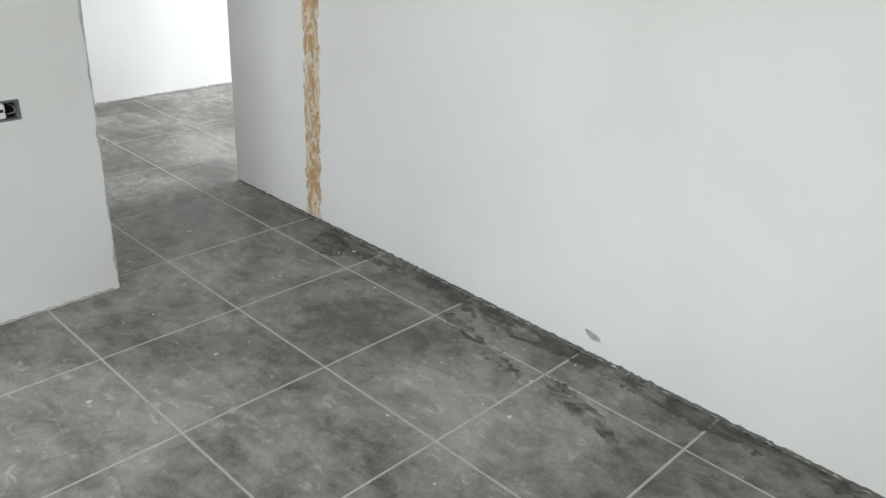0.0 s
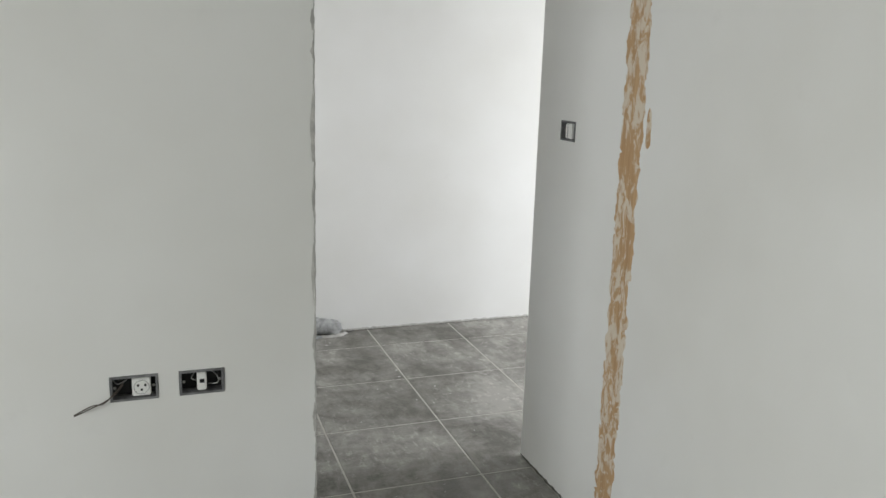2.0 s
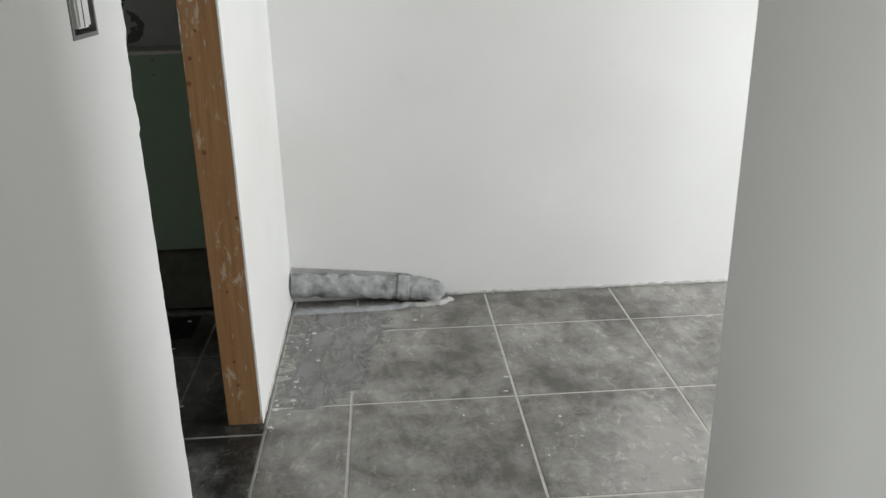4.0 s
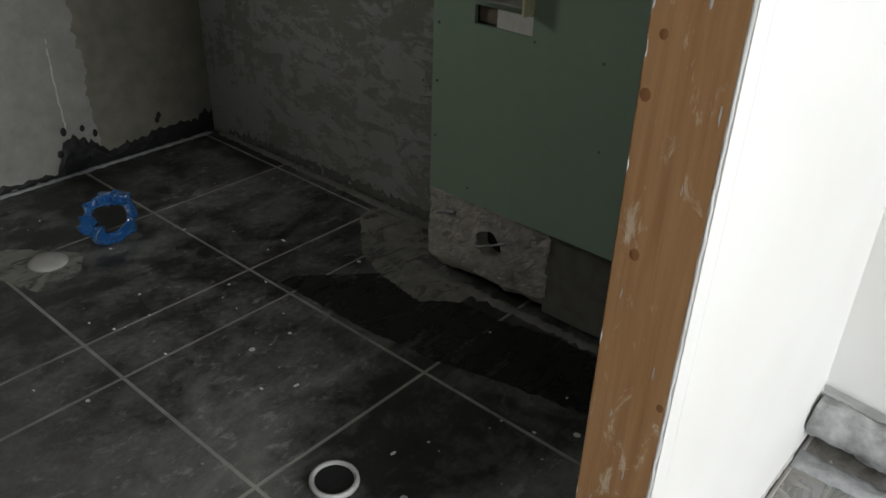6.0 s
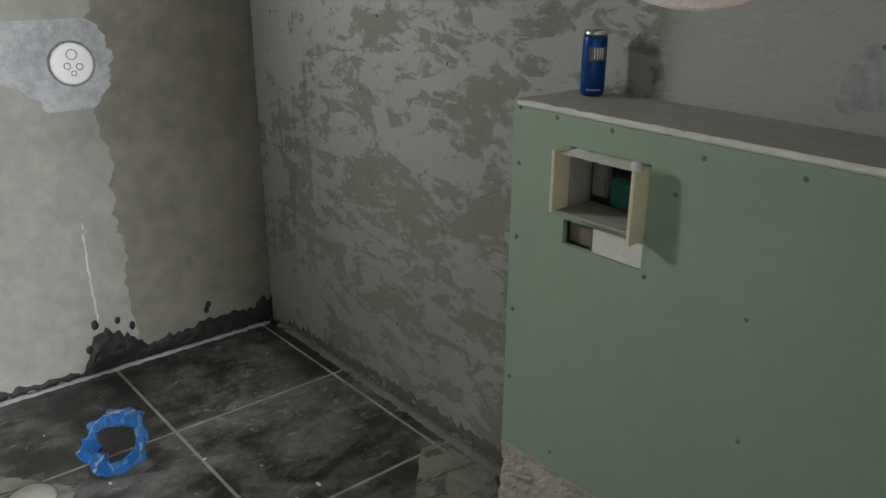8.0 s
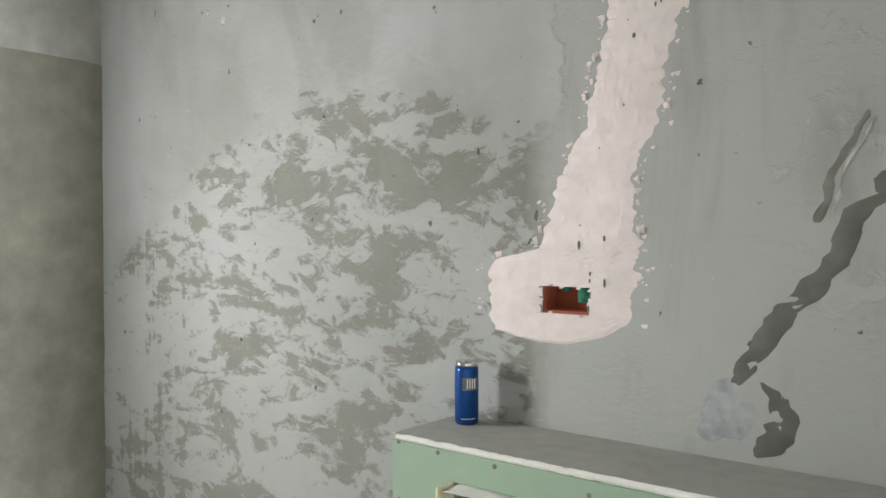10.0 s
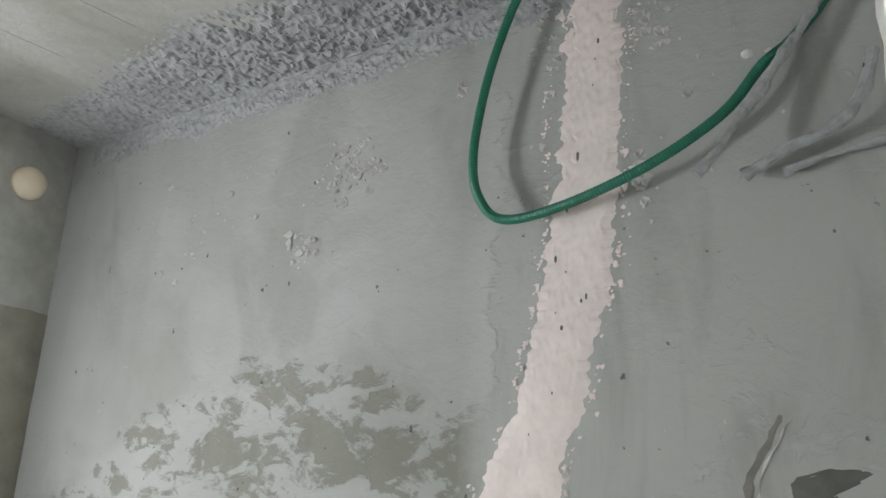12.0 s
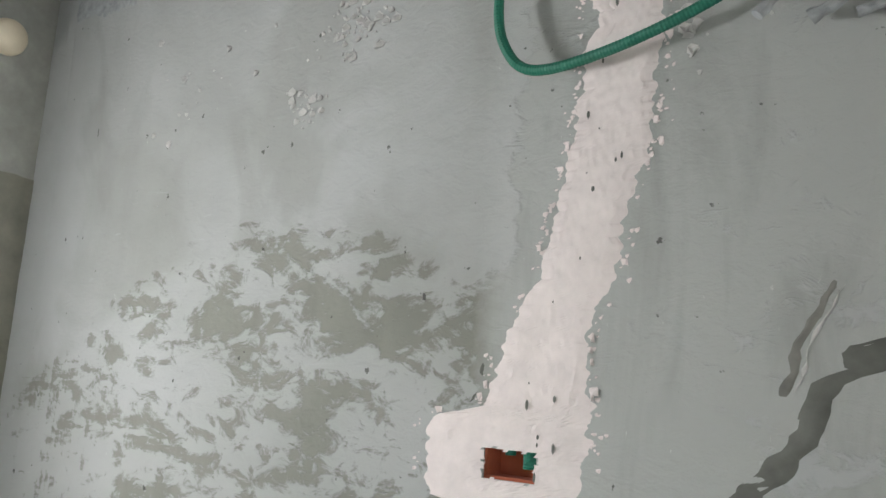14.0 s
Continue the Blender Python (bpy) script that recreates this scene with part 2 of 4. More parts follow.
CHIP = plain("plaster_crumbs", (0.7, 0.7, 0.68), 0.9, vary=0.15)
OUTER = plain("dry_earth", (0.25, 0.22, 0.17), 0.95, vary=0.25, scale=3)

BAGM, _nt, _b = material("blue_plastic_film", 0.14)
_b.inputs["Base Color"].default_value = (0.05, 0.27, 0.72, 1)
_b.inputs["Transmission Weight"].default_value = 0.75
_b.inputs["IOR"].default_value = 1.3


# ================= mesh helpers =================
def part(name, bm, mat, parent=None, label=""):
    me = bpy.data.meshes.new(name)
    bm.normal_update()
    bm.to_mesh(me)
    bm.free()
    me.materials.append(mat)
    ob = new(name, me)
    if parent:
        ob.parent = parent
    if label:
        ob["label"] = label
    return ob


def thing(name, at, label, category, group="", kind=""):
    ob = new(name)
    ob.location = at
    ob.empty_display_size = 0.05
    return tagged(ob, label, category, group, kind)


def add_box(bm, x0, x1, y0, y1, z0, z1):
    v = [bm.verts.new((x, y, z)) for x in (x0, x1) for y in (y0, y1) for z in (z0, z1)]
    for f in ((0, 1, 3, 2), (4, 6, 7, 5), (0, 4, 5, 1), (2, 3, 7, 6), (0, 2, 6, 4), (1, 5, 7, 3)):
        bm.faces.new([v[i] for i in f])
    return v


def box(x0, x1, y0, y1, z0, z1, bevel=0.0):
    bm = bmesh.new()
    add_box(bm, x0, x1, y0, y1, z0, z1)
    bmesh.ops.recalc_face_normals(bm, faces=bm.faces)
    if bevel:
        bmesh.ops.bevel(bm, geom=bm.edges[:], offset=bevel, segments=2, affect='EDGES')
    return bm


def smooth(ob):
    for p in ob.data.polygons:
        p.use_smooth = True
    return ob


def wall_boxes(along, a0, a1, d0, d1, z0, z1, holes=()):
    """A wall as butted blocks round rectangular holes (a0, a1, z0, z1). along: 'x' or 'y'."""
    bm = bmesh.new()
    cuts_a = sorted({a0, a1, *[h[0] for h in holes], *[h[1] for h in holes]})
    cuts_z = sorted({z0, z1, *[h[2] for h in holes], *[h[3] for h in holes]})
    solid = {(i, j) for i in range(len(cuts_a) - 1) for j in range(len(cuts_z) - 1)
             if not any(h[0] <= (cuts_a[i] + cuts_a[i + 1]) / 2 <= h[1] and h[2] <= (cuts_z[j] + cuts_z[j + 1]) / 2 <= h[3] for h in holes)}
    made = {}

    def vert(i, d, j):
        if (i, d, j) not in made:
            p = (cuts_a[i], (d0, d1)[d], cuts_z[j]) if along == 'x' else ((d0, d1)[d], cuts_a[i], cuts_z[j])
            made[i, d, j] = bm.verts.new(p)
        return made[i, d, j]

    for i, j in solid:
        for d in (0, 1):
            bm.faces.new([vert(i, d, j), vert(i + 1, d, j), vert(i + 1, d, j + 1), vert(i, d, j + 1)])
        for di, dj, e in ((-1, 0, ((i, j), (i, j + 1))), (1, 0, ((i + 1, j), (i + 1, j + 1))), (0, -1, ((i, j), (i + 1, j))), (0, 1, ((i, j + 1), (i + 1, j + 1)))):
            if (i + di, j + dj) not in solid:
                (p, q), (r, s) = e
                bm.faces.new([vert(p, 0, q), vert(r, 0, s), vert(r, 1, s), vert(p, 1, q)])
    bmesh.ops.recalc_face_normals(bm, faces=bm.faces)
    return bm


def tube(points, radius, sides=10, ridges=0.0, step=0.0, rough=0.0, ends=True):
    """A tube along a smoothed line; ridges gives corrugation, rough gives lumps."""
    pts = [Vector(p) for p in points]
    fine = []
    for i in range(len(pts) - 1):
        p0, p1, p2, p3 = pts[max(i - 1, 0)], pts[i], pts[i + 1], pts[min(i + 2, len(pts) - 1)]
        n = max(2, int((p2 - p1).length / step)) if step else 6
        for k in range(n):
            t = k / n
            fine.append(0.5 * ((2 * p1) + (p2 - p0) * t + (2 * p0 - 5 * p1 + 4 * p2 - p3) * t * t + (3 * p1 - p0 - 3 * p2 + p3) * t ** 3))
    fine.append(pts[-1])
    bm = bmesh.new()
    rings = []
    side = Vector((0.3, 0.5, 0.81)).normalized()
    for i, p in enumerate(fine):
        way = (fine[min(i + 1, len(fine) - 1)] - fine[max(i - 1, 0)]).normalized()
        a = (side - way * side.dot(way)).normalized()
        b = way.cross(a)
        side = a
        ring = []
        for k in range(sides):
            an = 2 * math.pi * k / sides
            r = radius * (1 + (ridges if i % 2 else 0))
            q = p + (a * math.cos(an) + b * math.sin(an)) * r
            if rough:
                q += (a * math.cos(an) + b * math.sin(an)) * rough * (noise.noise(q * 25) + 0.6 * noise.noise(q * 70))
            ring.append(bm.verts.new(q))
        rings.append(ring)
    for r0, r1 in zip(rings, rings[1:]):
        for k in range(sides):
            bm.faces.new([r0[k], r0[(k + 1) % sides], r1[(k + 1) % sides], r1[k]])
    if ends:
        bm.faces.new(rings[0][::-1])
        bm.faces.new(rings[-1])
    bmesh.ops.recalc_face_normals(bm, faces=bm.faces)
    return bm


def lathe(profile, sides=28):
    """Turned about z from (radius, height) pairs."""
    bm = bmesh.new()
    rings = [[bm.verts.new((r * math.cos(2 * math.pi * k / sides), r * math.sin(2 * math.pi * k / sides), z)) for k in range(sides)] for r, z in profile]
    for a, b in zip(rings, rings[1:]):
        for k in range(sides):
            bm.faces.new([a[k], a[(k + 1) % sides], b[(k + 1) % sides], b[k]])
    bm.faces.new(rings[0][::-1])
    bm.faces.new(rings[-1])
    bmesh.ops.remove_doubles(bm, verts=bm.verts, dist=1e-5)
    bmesh.ops.recalc_face_normals(bm, faces=bm.faces)
    return bm


def smear(rows, to_world, thick, lump, columns=16, freq=18, jag=0.012, seed=0.0):
    """A raised ribbon of plaster: rows of (height, left, right); to_world(u, v, out) sets it on a wall. Ragged edges, lumpy face."""
    bm = bmesh.new()
    hs = [r[0] for r in rows]
    count = max(8, int(abs(hs[-1] - hs[0]) / 0.012))
    grid = []
    for i in range(count + 1):
        v = hs[0] + (hs[-1] - hs[0]) * i / count
        left = float(np.interp(v, hs, [r[1] for r in rows])) if hs[0] < hs[-1] else float(np.interp(-v, [-h for h in hs], [r[1] for r in rows]))
        right = float(np.interp(v, hs, [r[2] for r in rows])) if hs[0] < hs[-1] else float(np.interp(-v, [-h for h in hs], [r[2] for r in rows]))
        left += jag * (noise.noise((v * 30, seed, 0)) + 0.8 * noise.noise((v * 85, seed, 3)))
        right += jag * (noise.noise((v * 30, seed, 7)) + 0.8 * noise.noise((v * 85, seed, 9)))
        line = []
        for k in range(columns + 1):
            u = left + (right - left) * k / columns
            body = min(1.0, 3.2 * min(k, columns - k) / columns) * min(1.0, min(i, count - i) / 2)
            o = -0.002 + body * thick + body * lump * (noise.noise((u * freq, v * freq * 0.6, seed)) + 0.5 * noise.noise((u * freq * 3, v * freq * 3, seed)))
            line.append(bm.verts.new(to_world(u, v, o)))
        grid.append(line)
    for a, b in zip(grid, grid[1:]):
        for k in range(columns):
            bm.faces.new([a[k], a[k + 1], b[k + 1], b[k]])
    bmesh.ops.recalc_face_normals(bm, faces=bm.faces)
    for f in bm.faces:
        f.smooth = True
    return bm


def structure(ob, label, category):
    return tagged(ob, label, category, kind="structure")


# ================= large structure =================
XL, XLB = -0.29, -0.42        # passage wall faces, hall side and bathroom side
XE = -0.302                   # the white face beyond the wooden post
XP, XPB = -0.335, -0.465      # its thinner stretch before the door
XR, XRB = 0.85, 0.98          # wall with the switch
YO, YOB = 1.092, 1.22         # wall with the two sockets
YP, YB = 3.956, 4.12          # end wall of the hall, rear wall of the bathroom
XB = -3.195                   # far side wall of the bathroom
H = 2.85
T = 0.6

grd = bmesh.new()
gv = [grd.verts.new(p) for p in ((-600, -600, -0.16), (600, -600, -0.16), (600, 600, -0.16), (-600, 600, -0.16))]
grd.faces.new(gv)
structure(part("ground", grd, OUTER), "bare brown earth outside the building", "ground")

floor = structure(part("floor", box(-4.7, 4.7, -5.2, 4.4, -0.15, -0.0015), GROUT), "pale grout bed under the grey floor tiles", "floor")
structure(part("floor_bath", box(XB, XL, YOB, YB, -0.1, -0.0008), GROUT_DARK), "grimy grey grout bed under the dark tiles", "floor")
structure(part("ceiling", box(-4.7, 4.7, -5.2, 4.4, H, H + 0.15), CEMENT), "stained bare cement ceiling", "ceiling")

# wall with the sockets, facing the first room; two box holes are recessed into it by its plaster layer
SOCKETS = ((-0.895, -0.759), (-0.701, -0.568))
structure(part("wall_sockets", wall_boxes('x', -4.5, XL, YO, YO + 0.05, 0, H, [(a, b, 0.817, 0.896) for a, b in SOCKETS]), WHITE), "white painted plaster wall with two open socket boxes", "wall")
structure(part("wall_bath_front", box(-4.5, XL, YO + 0.052, YOB, 0, H), RENDER_SIDE), "bare cement inner face of the bathroom wall", "wall")
# passage wall before the bathroom door, with the switch box hole
structure(part("wall_passage", wall_boxes('y', YOB + 0.002, 2.07, XPB, XP, 0, H, [(1.822, 1.944, 1.397, 1.489)]), WHITE), "white painted plaster wall beside the bathroom doorway", "wall")
structure(part("wall_passage_end", box(XLB, XE, 2.95, YP, 0, H), WHITE), "white painted wall between wooden door post and end wall", "wall")
structure(part("wall_passage_lip", box(XE - 0.003, XE, 2.905, 2.9495, 0, 2.15), WHITE), "white plaster lip covering the door post side", "wall")
structure(part("wall_over_door", box(XLB, XL, 2.07, 2.95, 2.15, H), WHITE), "white wall above the bathroom doorway", "wall")
structure(part("wall_end", box(XLB, 4.5, YP, 4.3, 0, H), WHITE), "bright white painted end wall of the hall", "wall")
structure(part("wall_switch", wall_boxes('y', -5.0, 1.921, XR, XRB, 0, H, [(1.584, 1.708, 1.527, 1.609)]), WHITE), "white painted wall with a wooden strip and switch box", "wall")
RB = (-1.387, -1.27, 1.42, 1.479)
structure(part("wall_bath_rear", wall_boxes('x', -3.4, XLB - 0.003, YB, 4.3, 0, H, [RB]), RENDER), "grey cement wall with pale trowelled smears", "wall")
structure(part("wall_bath_side", wall_boxes('y', YOB, YB, -3.4, XB, 0, H, [(2.42, 2.88, 1.52, 1.98)]), RENDER_SIDE), "pale grey cement bathroom wall with stains", "wall")
structure(part("wall_room_west", wall_boxes('y', -5.0, YO, -4.7, -4.5, 0, H, [(-2.65, -0.15, 0.72, 2.3)]), WHITE), "white wall with a wide window opening", "wall")
structure(part("wall_room_south", box(-4.7, 4.7, -5.2, -5.0, 0, H), WHITE), "plain white wall closing the first room", "wall")
structure(part("wall_hall_east", wall_boxes('y', -5.0, YP, 4.5, 4.7, 0, H, [(0.78, 2.78, 0.72, 2.3)]), WHITE), "white wall with a wide window opening", "wall")


def on_rear(u, v, o):
    return (u, YB - o, v)


def on_side(u, v, o):
    return (XB + o, u, v)


def on_switch_wall(u, v, o):
    return (XR - o, u, v)


# ================= passage and first room =================
def rough_jamb():
    """Broken plaster edge of the doorway."""
    bm = bmesh.new()
    grid = []
    n = 420
    heights, widths = zip((0, 0.030), (0.5, 0.022), (0.68, 0.033), (1.0, 0.030), (1.191, 0.029), (1.197, 0.041), (1.24, 0.033), (1.264, 0.023), (1.31, 0.031), (1.34, 0.027), (1.377, 0.034), (1.39, 0.043), (1.41, 0.040), (1.5, 0.028), (2.15, 0.032))
    for i in range(n + 1):
        z = 2.15 * i / n
        w = float(np.interp(z, heights, widths)) + 0.004 * noise.noise((z * 22, 1.3, 0)) + 0.004 * noise.noise((z * 95, 4.1, 0))
        line = []
        for k, (x, f) in enumerate(((XP, 0.0), (XP, 0.97), (XP - 0.004, 1.04), (XP - 0.03, 1.06), (XP - 0.07, 0.95), (XPB + 0.02, 1.04), (XPB, 0.8), (XPB, 0.0))):
            j = 0.004 * noise.noise((z * 60, k * 3.1, 2.2)) if k > 1 else 0
            line.append(bm.verts.new((x, 2.07 + f * w + j, z)))
        grid.append(line)
    for a, b in zip(grid, grid[1:]):
        for k in range(7):
            bm.faces.new([a[k], a[k + 1], b[k + 1], b[k]])
    bmesh.ops.recalc_face_normals(bm, faces=bm.faces)
    return bm


structure(part("door_edge", rough_jamb(), WHITE), "broken white plaster edge of the bathroom doorway", "door jamb")

# wooden post
post = thing("door_post", (-0.355, 2.925, 0), "orange pine door post with knots and plaster splashes", "door post")
pb = box(XLB - 0.002 - post.location.x, XE - 0.004 - post.location.x, -0.022, 0.022, 0, 2.148, 0.003)
part("post_board", pb, POSTWOOD, post)
for kx, kz, kr in ((-0.411, 1.172, 0.009), (-0.391, 0.963, 0.009), (-0.316, 0.75, 0.007), (-0.376, 0.245, 0.007), (-0.372, 0.50, 0.006), (-0.400, 1.245, 0.007), (-0.376, 1.323, 0.006), (-0.372, 0.155, 0.007)):
    bm = bmesh.new()
    bmesh.ops.create_uvsphere(bm, u_segments=14, v_segments=8, radius=1)
    bmesh.ops.transform(bm, matrix=Matrix.Translation((kx - post.location.x, -0.0215, kz)) @ Matrix.Diagonal((kr, 0.0009, kr * 1.15, 1)), verts=bm.verts)
    smooth(part("knot", bm, KNOT, post, "dark brown knot"))
crust = smear([(1.42, 0.0, 0.002), (1.5, -0.001, 0.004), (1.6, -0.0015, 0.007), (1.8, -0.002, 0.006), (2.12, -0.002, 0.008)], lambda u, v, o: (XLB + u - post.location.x, 2.9025 - post.location.y - o, v), 0.003, 0.002, 12, 60, 0.0014, 5.0)
part("plaster_crust", crust, MORTAR_PALE, post, "white plaster crust on the post edge")
for z, w, h in ((1.365, 0.007, 0.03), (1.285, 0.006, 0.022), (1.225, 0.005, 0.016), (1.33, 0.004, 0.02), (1.08, 0.003, 0.012), (0.82, 0.003, 0.014), (0.52, 0.003, 0.008)):
    bm = smear([(z - h, -0.001, 0.001), (z, -0.001, w), (z + h, -0.001, 0.001)], lambda u, v, o: (XLB + u - post.location.x, 2.9025 - post.location.y - o, v), 0.0025, 0.002, 6, 60, 0.001, z)
    part("plaster_dab", bm, MORTAR_PALE, post, "white plaster dab")
for k, (x, z, w, h) in enumerate(((-0.335, 1.41, 0.010, 0.016), (-0.392, 1.375, 0.005, 0.018), (-0.352, 1.29, 0.004, 0.012), (-0.318, 1.17, 0.004, 0.016), (-0.345, 1.07, 0.003, 0.010), (-0.400, 0.90, 0.004, 0.010), (-0.335, 0.80, 0.004, 0.014), (-0.385, 0.70, 0.005, 0.010), (-0.350, 0.60, 0.004, 0.012), (-0.395, 0.52, 0.004, 0.012), (-0.330, 0.43, 0.005, 0.010), (-0.372, 0.34, 0.004, 0.014), (-0.340, 0.22, 0.005, 0.012), (-0.395, 0.12, 0.006, 0.010))):
    w, h = w * 0.45, h * 0.75
    bm = smear([(z - h, -0.0006, 0.0006), (z - h * 0.4, -w * 0.7, w * 0.5), (z + h * 0.3, -w * 0.5, w), (z + h, -0.0006, 0.0006)], lambda u, v, o: (x + u - post.location.x, 2.9028 - post.location.y - max(o, 0) * 0.4, v), 0.0025, 0.002, 6, 60, 0.0015, 3.0 + k)
    part("plaster_splash", bm, MORTAR_PALE, post, "pale plaster splash")
film = smear([(1.40, 0.03, 0.05), (1.5, 0.004, 0.09), (1.7, -0.001, 0.112), (2.0, -0.001, 0.114), (2.14, -0.001, 0.114)], lambda u, v, o: (XLB + u - post.location.x, 2.9025 - post.location.y - o, v), 0.0075, 0.0008, 48, 45, 0.002, 6.0)
part("plaster_film", film, wood("pale_plaster_film", (0.58, 0.52, 0.42), (0.66, 0.62, 0.54), (0.42, 0.30, 0.17), 0.02, 0.9), post, "pale dried plaster film over the wood")
crust2 = smear([(0.02, -0.003, 0.004), (1.2, -0.002, 0.004), (2.1, -0.004, 0.008)], lambda u, v, o: (XE - 0.006 + u - post.location.x, 2.9025 - post.location.y - o, v), 0.0015, 0.001, 6, 60, 0.002, 8.0)
part("plaster_crust", crust2, CHIP, post, "white plaster crust on the post edge")

# splashed board flush in the switch wall
strip = thing("wooden_strip", (XR, 1.19, 0), "tan wooden strip with white plaster splashes set in the wall", "wooden strip")
sb = smear([(0.0, 1.085, 1.262), (0.9, 1.078, 1.27), (1.55, 1.08, 1.272), (1.6, 1.07, 1.275), (1.75, 1.078, 1.276), (2.84, 1.08, 1.28)], lambda u, v, o: (-o, u - 1.19, v), 0.004, 0.0025, 10, 30, 0.006, 2.0)
part("board", sb, STRIPWOOD, strip)
bm = smear([(1.545, 1.058, 1.088), (1.57, 1.052, 1.09), (1.66, 1.054, 1.09), (1.70, 1.065, 1.085)], lambda u, v, o: (-o, u - 1.19, v), 0.006, 0.002, 6, 40, 0.003, 2.5)
part("splinter", bm, STRIPWOOD, strip, "loose splinter at the board edge")


def back_box(name, mid, axis, w, h, label, module, group):
    """Open flush box: steel-grey rim, hollow back, the inset socket; built in the xz plane facing -y, then turned."""
    ob = thing(name, mid, label, "socket box", group)
    ob.rotation_euler = axis
    rim = bmesh.new()
    t = 0.007
    for x0, x1, z0, z1 in ((-w / 2, w / 2, h / 2 - t, h / 2), (-w / 2, w / 2, -h / 2, -h / 2 + t), (-w / 2, -w / 2 + t, -h / 2 + t, h / 2 - t), (w / 2 - t, w / 2, -h / 2 + t, h / 2 - t)):
        add_box(rim, x0, x1, -0.003, 0.042, z0, z1)
    bmesh.ops.recalc_face_normals(rim, faces=rim.faces)
    part("rim", rim, GREY_BOX, ob, "grey plaster-smeared rim")
    part("box_back", box(-w / 2 + t, w / 2 - t, 0.038, 0.042, -h / 2 + t, h / 2 - t), BLACK, ob, "dark inside")
    for sx in (-1, 1):
        bm = lathe([(0.003, 0), (0.0045, 0.001), (0.0045, 0.003), (0.0, 0.004)], 12)
        bmesh.ops.transform(bm, matrix=pose(sx * (w / 2 - t - 0.006), 0.012, 0, 90, 0, 0), verts=bm.verts)
        part("screw_lug", bm, STEEL, ob)
    module(ob, w, h)
    return ob


def socket_module(ob, w, h):
    m = part("socket", box(-0.006, 0.047, 0.0, 0.03, -0.027, 0.027, 0.003), WHITE_PLASTIC, ob, "white socket insert")
    for x, z, sx, sz in ((0.011, 0.006, 0.0032, 0.0032), (0.031, 0.006, 0.0032, 0.0032), (0.0205, -0.008, 0.0032, 0.0032)):
        part("slot", box(x - sx, x + sx, -0.0008, 0.0015, z - sz, z + sz), BLACK, m)
    ring = []
    for k in range(25):
        a = 2 * math.pi * k / 24
        ring.append((0.0205 + 0.021 * math.cos(a), -0.0005, 0.021 * math.sin(a)))
    part("round_seam", tube(ring, 0.0006, 6, ends=False), GREY_BOX, m)
    for s in (0, 1):
        part("loose_wire", tube([(-0.03, 0.03, 0.012), (-0.035, 0.005, 0.004 + 0.006 * s), (-0.055, -0.012, -0.012 + 0.004 * s), (-0.085, -0.018, -0.03 - 0.004 * s), (-0.115, -0.02, -0.042 + 0.006 * s), (-0.165, -0.022, -0.062 + 0.003 * s)], 0.0018, 7), COPPER, ob, "frayed loose wire")
    part("loose_wire", tube([(-0.06, 0.036, 0.02), (-0.045, 0.0, 0.016), (-0.02, 0.012, 0.022)], 0.0016, 7), STEEL, ob, "thin bare wire")


def data_module(ob, w, h):
    m = part("socket", box(-0.014, 0.014, 0.0, 0.03, -0.028, 0.028, 0.003), WHITE_PLASTIC, ob, "white data socket insert")
    part("port", box(-0.007, 0.007, -0.001, 0.002, -0.004, 0.008), BLACK, m)
    part("loose_wire", tube([(0.03, 0.036, 0.02), (0.045, 0.006, 0.012), (0.046, 0.006, -0.01), (0.02, 0.02, -0.016)], 0.0016, 7), STEEL, ob, "thin bare wire")
    part("loose_wire", tube([(-0.02, 0.03, 0.02), (-0.03, 0.008, 0.01), (-0.014, 0.012, 0.0)], 0.0014, 7), STEEL, ob, "thin bare wire")


def switch_module(ob, w, h):
    m = part("switch_rocker", box(-0.022, 0.036, -0.002, 0.03, -0.030, 0.030, 0.004), WHITE_PLASTIC, ob, "white rocker switch")
    part("rocker_seam", box(-0.0008, 0.0008, -0.0032, -0.0015, -0.027, 0.027), GREY_BOX, m)


for (a, b), mod, lab in zip(SOCKETS, (socket_module, data_module), ("open grey socket box with white insert and loose wires", "open grey box with narrow white data socket")):
    back_box("socket_box", ((a + b) / 2, YO + 0.001, 0.8565), (0, 0, 0), b - a - 0.002, 0.077, lab, mod, "socket boxes on the white wall")
back_box("switch_box", (XR + 0.001, 1.646, 1.568), (0, 0, radians(-90)), 0.122, 0.080, "open grey switch box with white rocker", switch_module, "")
back_box("switch_box", (XP - 0.001, 1.883, 1.443), (0, 0, radians(90)), 0.120, 0.090, "grey switch box with white rocker by the doorway", switch_module, "")

cab = thing("hanging_cable", (XR, 0.01, 2.0), "short black cable end hanging from the wall", "cable")
part("sheath", tube([(0.02, 0.0, 0.03), (-0.02, 0.0, 0.022), (-0.034, 0.002, 0.0), (-0.036, 0.004, -0.07), (-0.034, 0.012, -0.148)], 0.0075, 10), BLACK, cab)
part("core_wire", tube([(-0.02, -0.004, 0.02), (-0.03, -0.02, -0.05), (-0.028, -0.03, -0.12)], 0.0014, 6), STEEL, cab, "thin bare wire")

bm = smear([(0.066, -0.640, -0.630), (0.078, -0.690, -0.610), (0.094, -0.680, -0.590), (0.112, -0.61, -0.585)], on_switch_wall, 0.005, 0.001, 8, 40, 0.004, 1.0)
tagged(part("wall_scrape", bm, MORTAR), "small grey scraped patch on the white wall", "wall patch")

